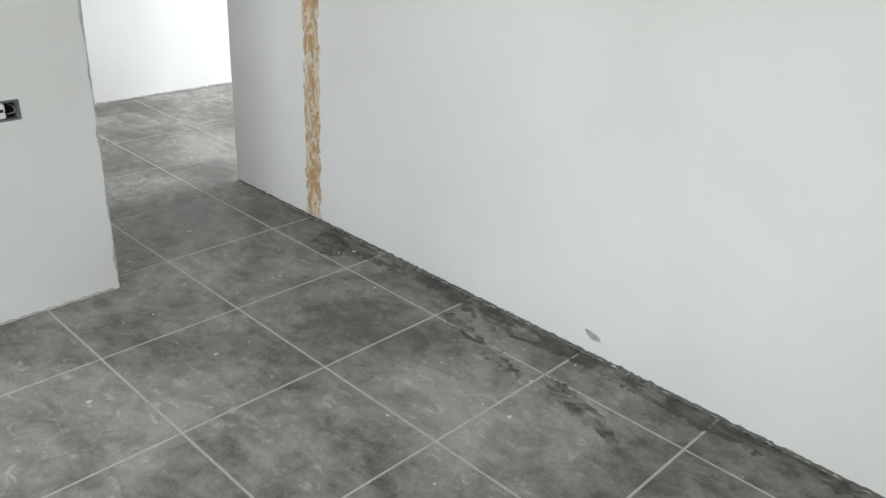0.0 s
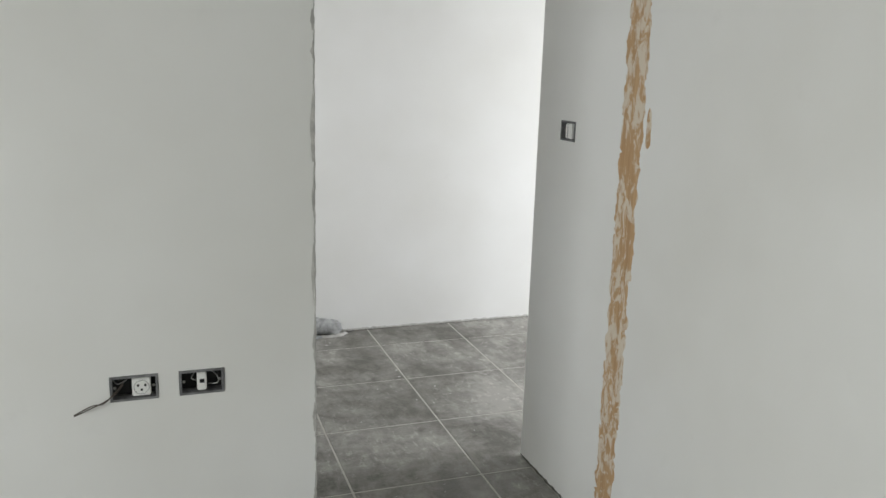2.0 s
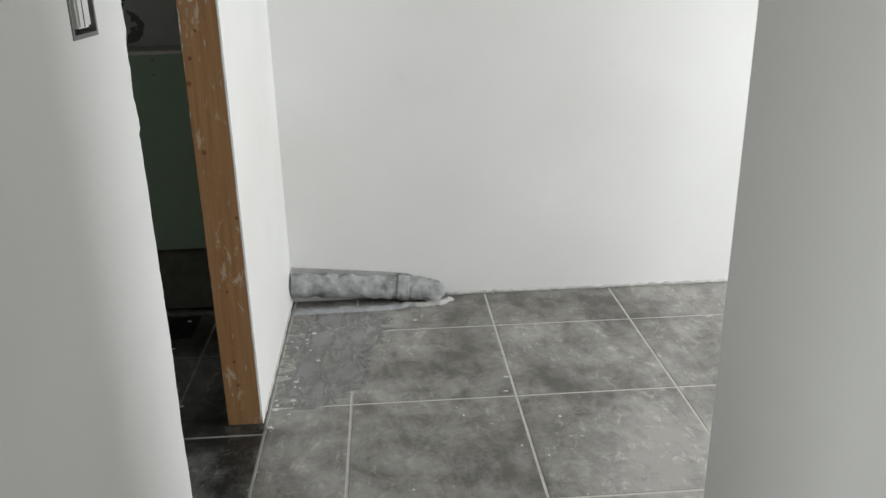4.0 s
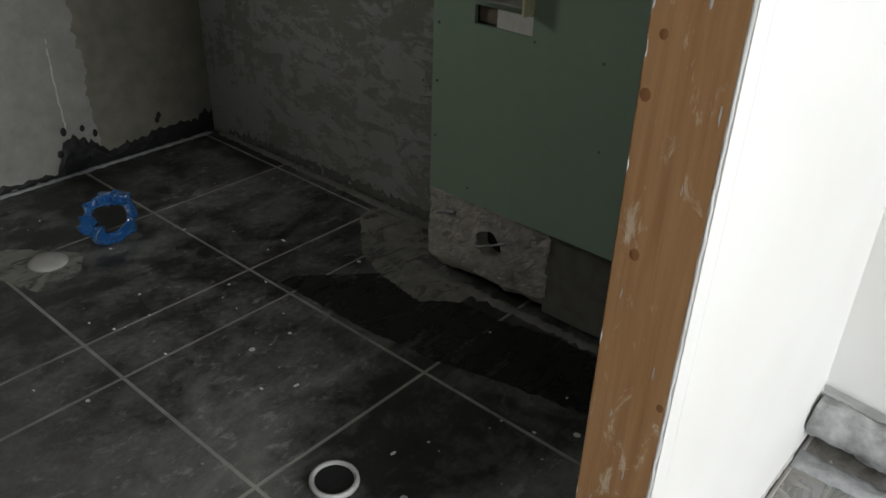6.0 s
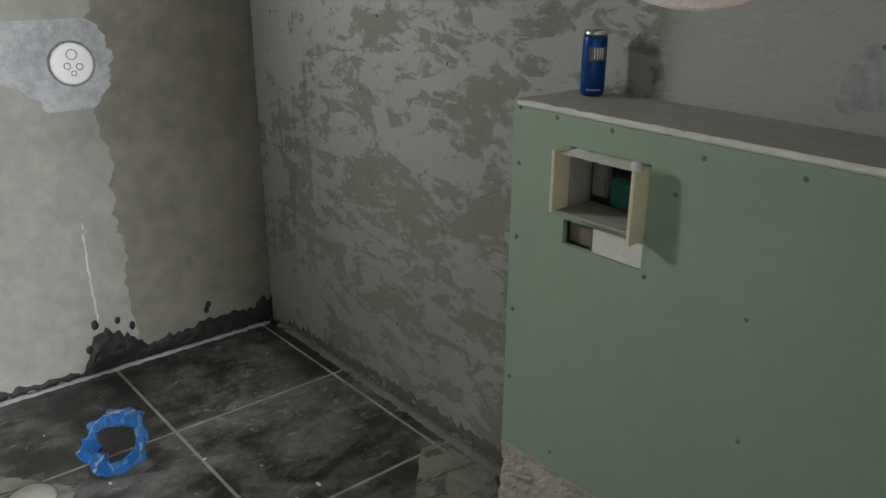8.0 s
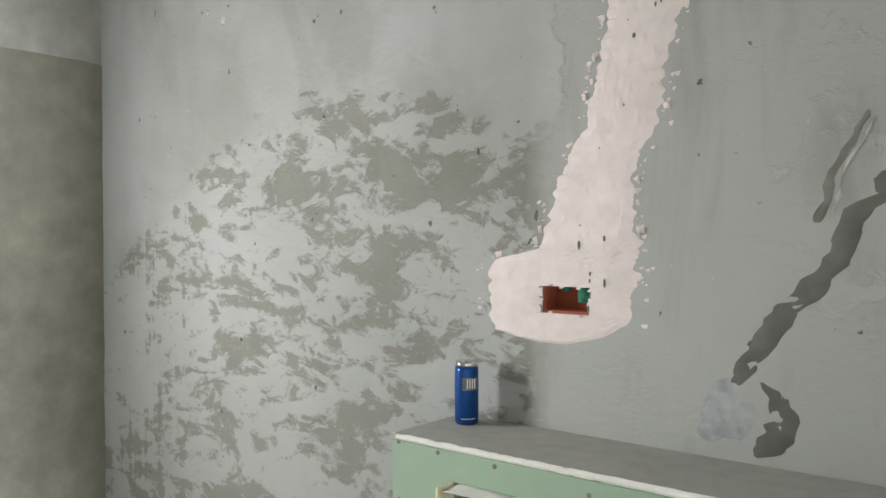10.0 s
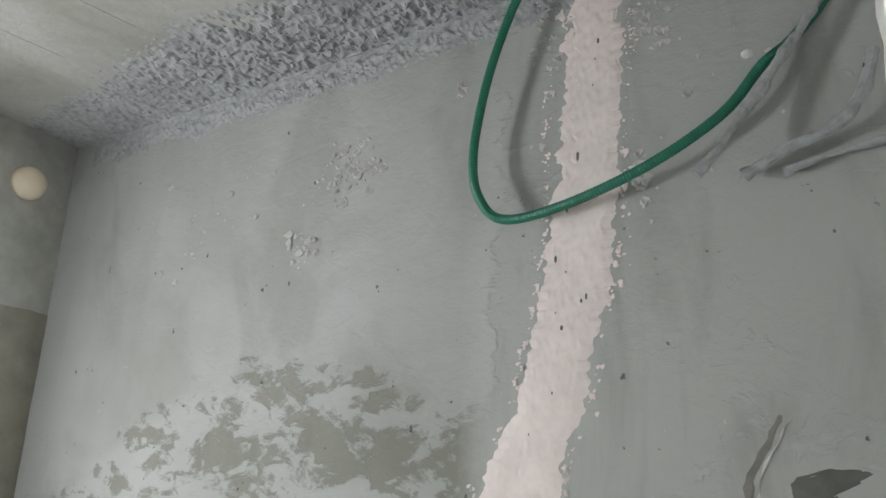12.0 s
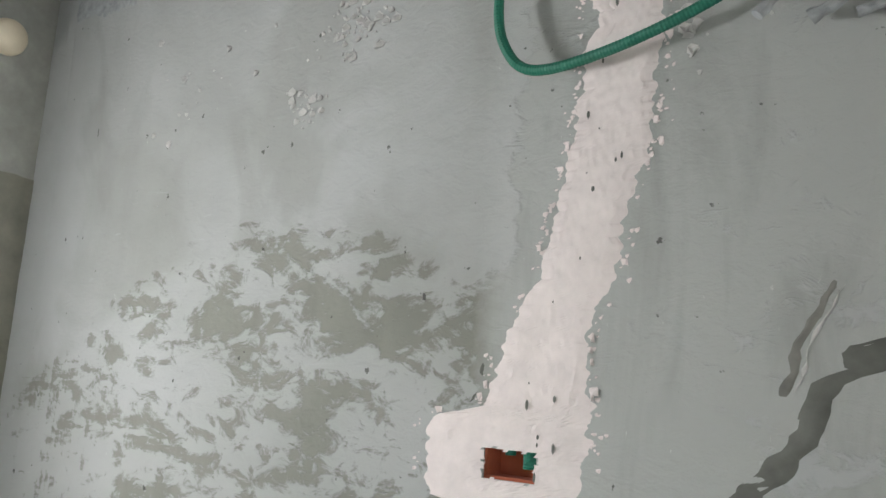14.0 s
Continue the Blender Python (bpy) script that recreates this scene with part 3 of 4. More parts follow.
# mortared waste pipe in the corner
pipe = thing("waste_pipe", (0.05, 3.895, 0.07), "waste pipe covered in grey mortar along the wall foot", "pipe")
smooth(part("pipe_body", tube([(-0.345, 0.01, 0.036), (-0.2, 0.008, 0.027), (0.0, 0.006, 0.014), (0.2, 0.006, -0.004), (0.30, 0.010, -0.018)], 0.053, 30, step=0.010, rough=0.010), PIPE_MORTAR, pipe))
bm = bmesh.new()
bmesh.ops.create_uvsphere(bm, u_segments=36, v_segments=24, radius=1)
for v in bm.verts:
    q = Vector((v.co.x * 0.075, v.co.y * 0.058, v.co.z * 0.052))
    q *= 1 + 0.16 * noise.noise(q * 22) + 0.06 * noise.noise(q * 60)
    v.co = q + Vector((0.29, 0.008, -0.02))
smooth(part("pipe_end", bm, PIPE_MORTAR, pipe, "pale mortar lump over the pipe end"))
fil = smear([(-0.345, 0.0, 0.03), (0.15, 0.0, 0.025), (0.26, 0.0, 0.0)], lambda u, v, o: (v, 0.058 - 0.09 * u / 0.05 * 0.3, 0.044 + u + o * 0.3 + 0.036 - (v + 0.345) * 0.085), 0.012, 0.006, 8, 30, 0.006, 3.0)
part("mortar_fillet", fil, CHIP, pipe, "white plaster bead above the pipe")
bed = smear([(-0.345, -0.10, -0.02), (0.1, -0.09, -0.03), (0.24, -0.05, -0.03)], lambda u, v, o: (v, u, -0.066 + o), 0.010, 0.006, 8, 30, 0.012, 4.0)
part("mortar_bed", bed, MORTAR, pipe, "crumbled mortar under the pipe")

ring = tube([(0.135, 0.006, 0.003), (0.165, 0.006, 0.0), (0.19, 0.006, -0.003)], 0.058, 26, step=0.006, rough=0.006)
smooth(part("pipe_collar", ring, PIPE_MORTAR, pipe, "mortar-crusted pipe collar"))
skirt = smear([(0.14, -0.045, -0.03), (0.26, -0.068, -0.02), (0.34, -0.055, 0.0), (0.385, -0.015, 0.02), (0.40, 0.0, 0.01)], lambda u, v, o: (v, u, -0.066 + o), 0.012, 0.008, 8, 34, 0.012, 4.5)
part("plaster_skirt", skirt, MORTAR_PALE, pipe, "white plaster round the pipe end")

# uneven plaster foot where walls meet the floor
bm = smear([(-4.0, 0.0, 0.012), (0.6, 0.0, 0.014), (1.92, 0.0, 0.010)], lambda u, v, o: (XR - 0.002 - o, v, u), 0.004, 0.004, 4, 20, 0.008, 6.0)
structure(part("trim_foot", bm, DAMP_SHADE), "dark unpainted line along the wall foot", "trim")
bm = smear([(0.40, 0.0, 0.014), (4.4, 0.0, 0.014)], lambda u, v, o: (v, YP - 0.002 - o, u), 0.006, 0.005, 4, 20, 0.008, 9.0)
structure(part("trim_foot", bm, MORTAR_PALE), "rough pale plaster line along the wall foot", "trim")
bm = smear([(-4.4, 0.0, 0.010), (XL - 0.01, 0.0, 0.012)], lambda u, v, o: (v, YO - 0.001 - o, u), 0.003, 0.003, 4, 20, 0.006, 10.0)
structure(part("trim_foot", bm, MORTAR_PALE), "rough pale plaster line along the wall foot", "trim")
bm = smear([(2.96, 0.0, 0.014), (3.85, 0.0, 0.018)], lambda u, v, o: (XE + 0.002 + o, v, u), 0.004, 0.004, 4, 20, 0.008, 11.0)
structure(part("trim_foot", bm, MORTAR_PALE), "rough pale plaster line along the wall foot", "trim")
bm = smear([(0.0, -0.012, 0.010), (1.2, -0.016, 0.008), (2.8, -0.01, 0.01)], lambda u, v, o: (XL + 0.001 + u * 0.3, YO - 0.001 - o, v), 0.002, 0.004, 6, 30, 0.010, 12.0)
structure(part("trim_corner", bm, MORTAR_PALE), "chipped plaster corner of the white wall", "trim")

chips = thing("corner_chips", (XL, YO, 0), "grey chipped patches along the white wall corner", "wall patch")
for k, (z, h, w) in enumerate(((1.93, 0.03, 0.016), (1.84, 0.02, 0.014), (1.62, 0.10, 0.020), (1.42, 0.05, 0.014), (1.18, 0.09, 0.018), (0.95, 0.06, 0.013), (0.70, 0.05, 0.015), (0.40, 0.08, 0.012), (0.15, 0.06, 0.016))):
    w *= 0.6
    bm = smear([(z - h, -w * 0.5, -0.001), (z, -w, 0.0), (z + h, -w * 0.4, -0.001)], lambda u, v, o: (u, -0.0015 - max(o, 0) * 0.5, v), 0.002, 0.002, 8, 50, 0.003, 60.0 + k)
    part("chip", bm, MORTAR_PALE, chips)

# ================= bathroom =================
# olive cement coat; its dark tone also carries the corner's shade
coat = smear([(0.02, 3.44, 4.30), (0.7, 3.43, 4.30), (1.4, 3.40, 4.30), (2.13, 3.35, 4.30), (2.205, 3.36, 4.30)], on_side, 0.006, 0.003, 24, 6, 0.016, 14.0)
structure(part("trim_shaded_coat", coat, OLIVE_SHADE), "olive cement coat ending below the ceiling, darkened for corner shade", "cement coat")
# soft mortar fillet in the corner
bm = smear([(0.0, 0.0, 0.16), (1.0, 0.0, 0.15), (1.9, 0.0, 0.13), (2.84, 0.0, 0.10)], lambda u, v, o: (XB - 0.02 + u, YB - o - max(0, 0.03 - 0.25 * u), v), 0.003, 0.003, 14, 12, 0.005, 15.0)
structure(part("trim_corner_mortar", bm, RENDER), "rounded mortar in the bathroom corner", "mortar")

# tar and damp along the floor
tar = thing("tar_seal", (XB, 3.75, 0), "black tar seal smeared along the wall foot", "tar")
bm = smear([(3.33, -0.01, 0.02), (3.38, -0.01, 0.13), (3.43, -0.01, 0.17), (3.5, -0.01, 0.12), (3.56, -0.01, 0.055), (3.8, -0.01, 0.085), (3.98, -0.01, 0.085), (4.1, -0.01, 0.115)], lambda u, v, o: (0.006 + o, v - 3.75, u), 0.006, 0.008, 18, 45, 0.034, 16.0)
part("tar_smear", bm, TAR, tar)
for (y, z) in ((3.39, 0.19), (3.47, 0.185), (3.81, 0.13), (3.82, 0.15), (3.52, 0.15), (3.36, 0.1)):
    bm = bmesh.new()
    bmesh.ops.create_icosphere(bm, subdivisions=2, radius=1)
    bmesh.ops.transform(bm, matrix=Matrix.Translation((0.006, y - 3.75, z)) @ Matrix.Diagonal((0.004, 0.008 + 0.006 * random.random(), 0.012 + 0.01 * random.random(), 1)), verts=bm.verts)
    part("tar_blot", bm, TAR, tar)
bm = smear([(2.2, 0.0, 0.03), (3.0, 0.0, 0.035), (3.38, 0.0, 0.02)], lambda u, v, o: (XB + 0.002 + o, v, u), 0.004, 0.006, 5, 40, 0.02, 17.0)
structure(part("trim_damp_line", bm, TAR), "ragged black damp line at the wall foot", "trim")
bm = smear([(-3.15, 0.0, 0.02), (-2.5, 0.0, 0.045), (-1.62, 0.0, 0.05)], lambda u, v, o: (v, YB - 0.002 - o, u), 0.003, 0.006, 5, 40, 0.022, 18.0)
structure(part("trim_damp_line", bm, DAMP_SHADE), "ragged dark damp line at the wall foot", "trim")
bm = smear([(2.0, 0.0, 0.035), (4.08, 0.0, 0.03)], lambda u, v, o: (XB + u, v, 0.001 + o), 0.008, 0.004, 5, 30, 0.01, 19.0)
structure(part("trim_floor_bead", bm, MORTAR), "grey mortar bead between floor and wall", "trim")
bm = smear([(-3.15, 0.0, 0.04), (-1.7, 0.0, 0.05)], lambda u, v, o: (v, YB - u, 0.001 + o), 0.008, 0.004, 5, 30, 0.014, 20.0)
structure(part("trim_floor_bead", bm, BEAD), "grey mortar bead between floor and wall", "trim")
bm = smear([(0.17, 3.40, 3.412), (0.4, 3.392, 3.404), (0.62, 3.398, 3.406)], on_side, 0.003, 0.004, 4, 50, 0.006, 21.0)
tagged(part("plaster_ridge", bm, MORTAR_PALE), "thin pale plaster ridge on the side wall", "wall patch")

# cistern box
CX, CY, CT = -1.61, 3.88, 1.167
cis = thing("cistern_box", (CX, CY, 0), "green plasterboard cistern box standing on a broken masonry foot", "cistern box")


def c(x):
    return x - CX


def cy(y):
    return y - CY


holes = [(-1.4565, -1.2485, 0.9545, 1.094), (-1.453, -1.25, 0.882, 0.9365)]
front = wall_boxes('x', CX, XLB - 0.002, CY, CY + 0.0125, 0.312, CT - 0.0125, holes)
bmesh.ops.translate(front, vec=(-CX, -CY, 0), verts=front.verts)
part("front_board", front, GREEN_BOARD, cis, "green moisture-proof plasterboard")
part("side_board", box(0, 0.0125, 0.0135, YB - CY, 0.31, CT - 0.0125), GREEN_BOARD, cis)
part("top_board", box(-0.002, c(XLB - 0.002), 0.004, YB - CY, CT - 0.0115, CT), BOARD_TOP, cis, "dusty grey board top")
edge = smear([(-0.002, -0.013, 0.001), (0.3, -0.013, 0.001), (c(-0.9), -0.013, 0.002), (c(XLB - 0.002), -0.013, 0.001)], lambda u, v, o: (v, 0.003 - o, CT + u), 0.004, 0.0015, 6, 60, 0.002, 22.0)
part("cut_edge", edge, BOARD_EDGE, cis, "white cut board edge")
for sx, sz in ((-1.487, 1.146), (-1.345, 1.143), (-1.141, 1.128), (-0.957, 1.13), (-0.774, 1.133), (-0.6, 1.135), (-1.592, 1.152), (-1.590, 1.03), (-1.588, 0.86), (-1.59, 0.68), (-1.592, 0.5), (-1.19, 1.05), (-1.24, 0.872), (-1.45, 0.36), (-1.0, 0.62), (-1.02, 0.86), (-0.775, 1.075)):
    bm = lathe([(0.0, 0), (0.005, 0.0004), (0.0045, -0.0012), (0.0015, -0.002), (0.0, -0.002)], 10)
    bmesh.ops.transform(bm, matrix=pose(c(sx), -0.0006, sz, -90, 0, 0), verts=bm.verts)
    part("screw", bm, GREY_BOX, cis)

# opening for the flush plate: thin frame standing out of the board
x0, x1, z0, z1, th = c(-1.455), c(-1.25), 0.962, 1.092, 0.008
hatch = part("flush_frame", box(x1 - th, x1, -0.046, 0.075, z0 - 0.020, z1 - 0.004, 0.001), CREAM, cis, "cream plastic frame standing out of the board")
part("frame_cheek", box(x0, x0 + th, -0.046, 0.004, z0, z1, 0.001), CREAM, hatch)
part("inner_cheek", box(x0 - 0.001, x0 + th - 0.001, 0.0045, 0.075, z0, z1), BOARD_TOP, hatch, "grey inner cheek")
part("frame_sill", box(x0 + th, x1 - th, -0.03, 0.075, z0 - 0.004, z0 + 0.002), BOARD_TOP, hatch, "dusty sill")
top = smear([(x0 + th, 0.0, 0.115), (x1 - th, 0.0, 0.115)], lambda u, v, o: (v, -0.04 + u, z1 - 0.004 + o), 0.006, 0.004, 8, 60, 0.006, 23.0)
part("frame_head", top, BOARD_EDGE, hatch, "chipped white upper edge")
part("frame_inside", box(x0 + th, x1 - th, 0.075, 0.08, z0, z1), BLACK, hatch, "dark cavity")
part("valve", box(c(-1.375), c(-1.262), 0.045, 0.074, 0.975, 1.035, 0.006), GREEN_VALVE, hatch, "green flush valve")
part("valve_arm", box(c(-1.43), c(-1.39), 0.055, 0.074, 0.985, 1.07, 0.004), GREY_BOX, hatch)
bm = smear([(0.884, c(-1.452), c(-1.375)), (0.934, c(-1.452), c(-1.365))], lambda u, v, o: (u, 0.02 - o, v), 0.003, 0.003, 8, 40, 0.004, 24.0)
part("cut_out_back", bm, plain("raw_plaster_cut", (0.20, 0.17, 0.13), 0.9), hatch, "bare brown cut-out")
part("cut_out_paper", box(c(-1.375), c(-1.252), 0.004, 0.011, 0.8835, 0.9345), BOARD_EDGE, hatch, "white torn paper face")

bm = bmesh.new()
bmesh.ops.create_icosphere(bm, subdivisions=2, radius=0.011)
for v in bm.verts:
    v.co = v.co * (1 + 0.3 * noise.noise(v.co * 90)) + Vector((x1 - 0.006, -0.036, z1 + 0.004))
smooth(part("plaster_dab", bm, CHIP, hatch, "white plaster dab on the frame corner"))

# masonry foot with the outlet hole
HX, HZ, HR = -1.354, 0.190, 0.049


def foot_block():
    bm = bmesh.new()
    nx, nz = 60, 40
    gridv = {}
    for i in range(nx + 1):
        for j in range(nz + 1):
            x = -1.605 + 0.465 * i / nx
            z = 0.012 + 0.302 * j / nz
            dx, dz = x - HX, z - HZ
            r = math.hypot(dx, dz)
            if r < HR:
                continue
            if r < HR + 0.012:
                x, z = HX + dx / r * HR, HZ + dz / r * HR
            under = 0.07 * max(0.0, 1 - j / 7) * (0.6 + 0.8 * abs(noise.noise((x * 9, 3.3, 0))))
            under += 0.034 * max(0.0, min(1.0, (x + 1.27) / 0.12))
            y = -0.004 + under + 0.010 * noise.noise((x * 14, z * 14, 0)) + 0.006 * noise.noise((x * 45, z * 45, 5)) + 0.004 * noise.noise((x * 110, z * 110, 8))
            gridv[i, j] = bm.verts.new((c(x) + 0.006 * noise.noise((z * 30, 0, 1)), y, z))
    for i in range(nx):
        for j in range(nz):
            q = [gridv.get(k) for k in ((i, j), (i + 1, j), (i + 1, j + 1), (i, j + 1))]
            if all(q):
                bm.faces.new(q)
    rim = [e for e in bm.edges if e.is_boundary]
    made = bmesh.ops.extrude_edge_only(bm, edges=rim)
    bmesh.ops.translate(bm, vec=(0, 0.14, 0), verts=[v for v in made["geom"] if isinstance(v, bmesh.types.BMVert)])
    bmesh.ops.recalc_face_normals(bm, faces=bm.faces)
    return bm


foot = part("masonry_foot", foot_block(), plain("broken_render", (0.46, 0.435, 0.39), 0.95, vary=0.4, scale=24, bumpy=0.7), cis, "crumbling grey masonry foot")
# added black plate darkens the hole in place of its own shade
part("outlet_dark", box(c(HX - 0.06), c(HX + 0.06), 0.055, 0.065, HZ - 0.06, HZ + 0.06), BLACK, foot)
part("rod", tube([(c(-1.40), 0.0, 0.185), (c(-1.36), -0.05, 0.20), (c(-1.27), -0.02, 0.235)], 0.004, 8), MORTAR, foot, "thin mortar-covered rod")
part("rod", tube([(c(-1.57), -0.006, 0.235), (c(-1.49), -0.012, 0.262)], 0.006, 8), MORTAR, foot, "thin mortar-covered rod")
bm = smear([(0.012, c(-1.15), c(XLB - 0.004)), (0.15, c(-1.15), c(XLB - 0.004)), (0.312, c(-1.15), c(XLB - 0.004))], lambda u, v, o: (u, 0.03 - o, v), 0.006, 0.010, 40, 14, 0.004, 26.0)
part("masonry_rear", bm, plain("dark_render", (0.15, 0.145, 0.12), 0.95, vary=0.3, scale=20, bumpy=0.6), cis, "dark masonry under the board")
bm = smear([(-1.66, 0.0, 0.05), (-1.4, 0.0, 0.055), (-1.0, 0.0, 0.04), (-0.45, 0.0, 0.03)], lambda u, v, o: (v, CY + 0.01 - u, 0.001 + o), 0.008, 0.006, 8, 30, 0.02, 27.0)
structure(part("trim_floor_bead", bm, BEAD), "grey mortar bead between floor and wall", "trim")
# pale cement spill on the floor before the foot
bm = smear([(-2.06, 3.98, 4.06), (-1.84, 3.78, 4.07), (-1.67, 3.72, 4.0), (-1.5, 3.70, 3.88), (-1.38, 3.78, 3.86)], lambda u, v, o: (v, u, 0.0015 + o * 0.4), 0.002, 0.0015, 14, 10, 0.012, 28.0)
tagged(part("cement_spill", bm, worn_film("spilled_cement", (0.27, 0.262, 0.23), 0.95, 0.4, 18, 0.30, 0.50)), "pale dried cement spill on the dark tiles", "cement spill")

bm = smear([(-1.90, 3.455, 3.51), (-1.69, 3.46, 3.74), (-1.48, 3.465, 3.70), (-1.39, 3.48, 3.79), (-1.22, 3.50, 3.79), (-1.05, 3.55, 3.84), (-0.7, 3.62, 3.84)], lambda u, v, o: (v, u, 0.0008 + o * 0.2), 0.002, 0.001, 14, 10, 0.010, 29.0)
tagged(part("damp_stain", bm, worn_film("black_damp", (0.016, 0.016, 0.015), 0.5, 0.3, 12, 0.28, 0.50)), "black damp stain on the dark tiles", "floor stain")
bm = smear([(-2.76, 2.80, 2.93), (-2.66, 2.80, 3.02), (-2.55, 2.83, 3.10), (-2.42, 2.87, 3.02)], lambda u, v, o: (v, u, 0.0008 + o * 0.2), 0.002, 0.001, 14, 10, 0.012, 30.0)
tagged(part("dust_patch", bm, worn_film("pale_drain_dust", (0.30, 0.295, 0.26), 0.95, 0.3, 14, 0.30, 0.52)), "pale dust patch round the drain cap", "floor stain")

# drinks can
can = thing("drinks_can", (-1.542, 4.052, CT), "blue slim drinks can standing on the cistern box", "can")
smooth(part("can_body", lathe([(0.021, 0.0), (0.0245, 0.003), (0.0268, 0.009), (0.0268, 0.122), (0.0255, 0.130)]), CAN_BLUE, can))
lid = smooth(part("can_lid", lathe([(0.0253, 0.130), (0.0245, 0.1345), (0.0238, 0.140), (0.0225, 0.140), (0.0218, 0.136), (0.0, 0.1355)]), CAN_METAL, can, "bare metal rim and lid"))
part("pull_tab", box(-0.006, 0.006, -0.010, 0.008, 0.1365, 0.1382, 0.0006), CAN_METAL, lid)


def can_bar(z0, z1, a0, a1, r=0.02705):
    bm = bmesh.new()
    n = 10
    lo, hi = [], []
    for k in range(n + 1):
        a = radians(a0 + (a1 - a0) * k / n)
        lo.append(bm.verts.new((r * math.cos(a), r * math.sin(a), z0)))
        hi.append(bm.verts.new((r * math.cos(a), r * math.sin(a), z1)))
    for k in range(n):
        bm.faces.new([lo[k], lo[k + 1], hi[k + 1], hi[k]])
    return bm


part("can_band", can_bar(0.078, 0.106, -75, 10, 0.02695), GREY_BOX, can, "grey band behind the print")
for z0, z1, a0, a1 in ((0.082, 0.104, -52, -46), (0.082, 0.104, -40, -34), (0.082, 0.104, -28, -22), (0.082, 0.104, -16, -8), (0.014, 0.016, -80, -10)):
    part("can_mark", can_bar(z0, z1, a0, a1), WHITE_PLASTIC, can, "white bars of unreadable print")

# gypsum-filled chase in the rear wall, with the red niche
def chase():
    keys = [(1.352, -1.40, -1.33), (1.375, -1.535, -1.22), (1.42, -1.548, -1.155), (1.50, -1.55, -1.145), (1.535, -1.53, -1.148), (1.56, -1.41, -1.150), (1.62, -1.385, -1.158), (1.70, -1.362, -1.168), (1.82, -1.288, -1.11), (2.03, -1.236, -1.062), (2.16, -1.218, -1.04), (2.28, -1.205, -1.022), (2.40, -1.20, -1.02), (2.71, -1.195, -1.02), (2.78, -1.21, -0.99), (2.846, -1.24, -0.93)]
    hs, ls, rs = zip(*keys)
    bm = bmesh.new()
    nz, nx = 330, 40
    grid = {}
    for j in range(nz + 1):
        z = hs[0] + (hs[-1] - hs[0]) * j / nz
        left, right = float(np.interp(z, hs, ls)), float(np.interp(z, hs, rs))
        left += 0.016 * noise.noise((z * 24, 0.4, 0)) + 0.014 * noise.noise((z * 60, 2.4, 0)) + 0.005 * noise.noise((z * 170, 2.4, 0))
        right += 0.016 * noise.noise((z * 24, 5.4, 0)) + 0.014 * noise.noise((z * 60, 7.4, 0)) + 0.005 * noise.noise((z * 170, 7.4, 0))
        for i in range(nx + 1):
            x = left + (right - left) * i / nx
            rim = min(1.0, 5 * min(i, nx - i) / nx) * min(1.0, min(j, nz - j) / 2)
            o = -0.002 + rim * (0.007 + 0.0018 * noise.noise((x * 20, z * 6, 0)) + 0.0022 * noise.noise((x * 90, z * 45, 2)))
            if 0.08 < i / nx < 0.2 or 0.8 < i / nx < 0.92:
                o += 0.003 * max(0, noise.noise((x * 40, z * 22, 9)))
            if z > 2.25 and i / nx < 0.35:
                o -= 0.004 * min(1, (z - 2.25) * 6)
            grid[i, j] = bm.verts.new((x, YB - o, z))
    for i in range(nx):
        for j in range(nz):
            q = [grid[k] for k in ((i, j), (i + 1, j), (i + 1, j + 1), (i, j + 1))]
            m = sum((v.co for v in q), Vector()) / 4
            jag = 0.006 * noise.noise((m.x * 60, m.z * 60, 3))
            if RB[0] - jag < m.x < RB[1] + jag and RB[2] + jag < m.z < RB[3] - jag:
                continue
            bm.faces.new(q)
    bmesh.ops.recalc_face_normals(bm, faces=bm.faces)
    return bm


ch = thing("plaster_chase", (-1.2, YB, 1.35), "pink-white gypsum filling of a wall chase with ragged edges", "plaster filling")
o = part("gypsum", chase(), GYPSUM, ch)
o.location = (1.2, -YB, -1.35)
flakes = bmesh.new()
rng = random.Random(11)
for _ in range(240):
    z = rng.uniform(1.4, 2.8)
    left = float(np.interp(z, (1.40, 1.53, 1.56, 1.70, 1.82, 2.2, 2.8), (-1.55, -1.55, -1.41, -1.36, -1.29, -1.21, -1.20)))
    right = float(np.interp(z, (1.40, 1.70, 1.82, 2.2, 2.8), (-1.15, -1.165, -1.11, -1.03, -1.0)))
    x = rng.choice((left + 0.006 - abs(rng.gauss(0, 0.011)), right - 0.006 + abs(rng.gauss(0, 0.013))))
    rr = rng.choice((0.0015, 0.002, 0.0025, 0.003, 0.004, 0.007))
    made = bmesh.ops.create_icosphere(flakes, subdivisions=1, radius=rr)
    sx, sz = rng.uniform(0.7, 2.0), rng.uniform(0.6, 1.4)
    for v in made["verts"]:
        q = Vector(noise.noise_vector(v.co * 220 + Vector((x, 0, z)))) * rr * 2.2
        v.co = Vector((v.co.x * sx + x + 1.2, v.co.y * 0.35 - 0.001, v.co.z * sz + z - 1.35)) + q * 0.6
tagged(part("gypsum_flakes", flakes, GYPSUM, ch, "small gypsum flakes beside the filling"), kind="stuff")
pits = bmesh.new()
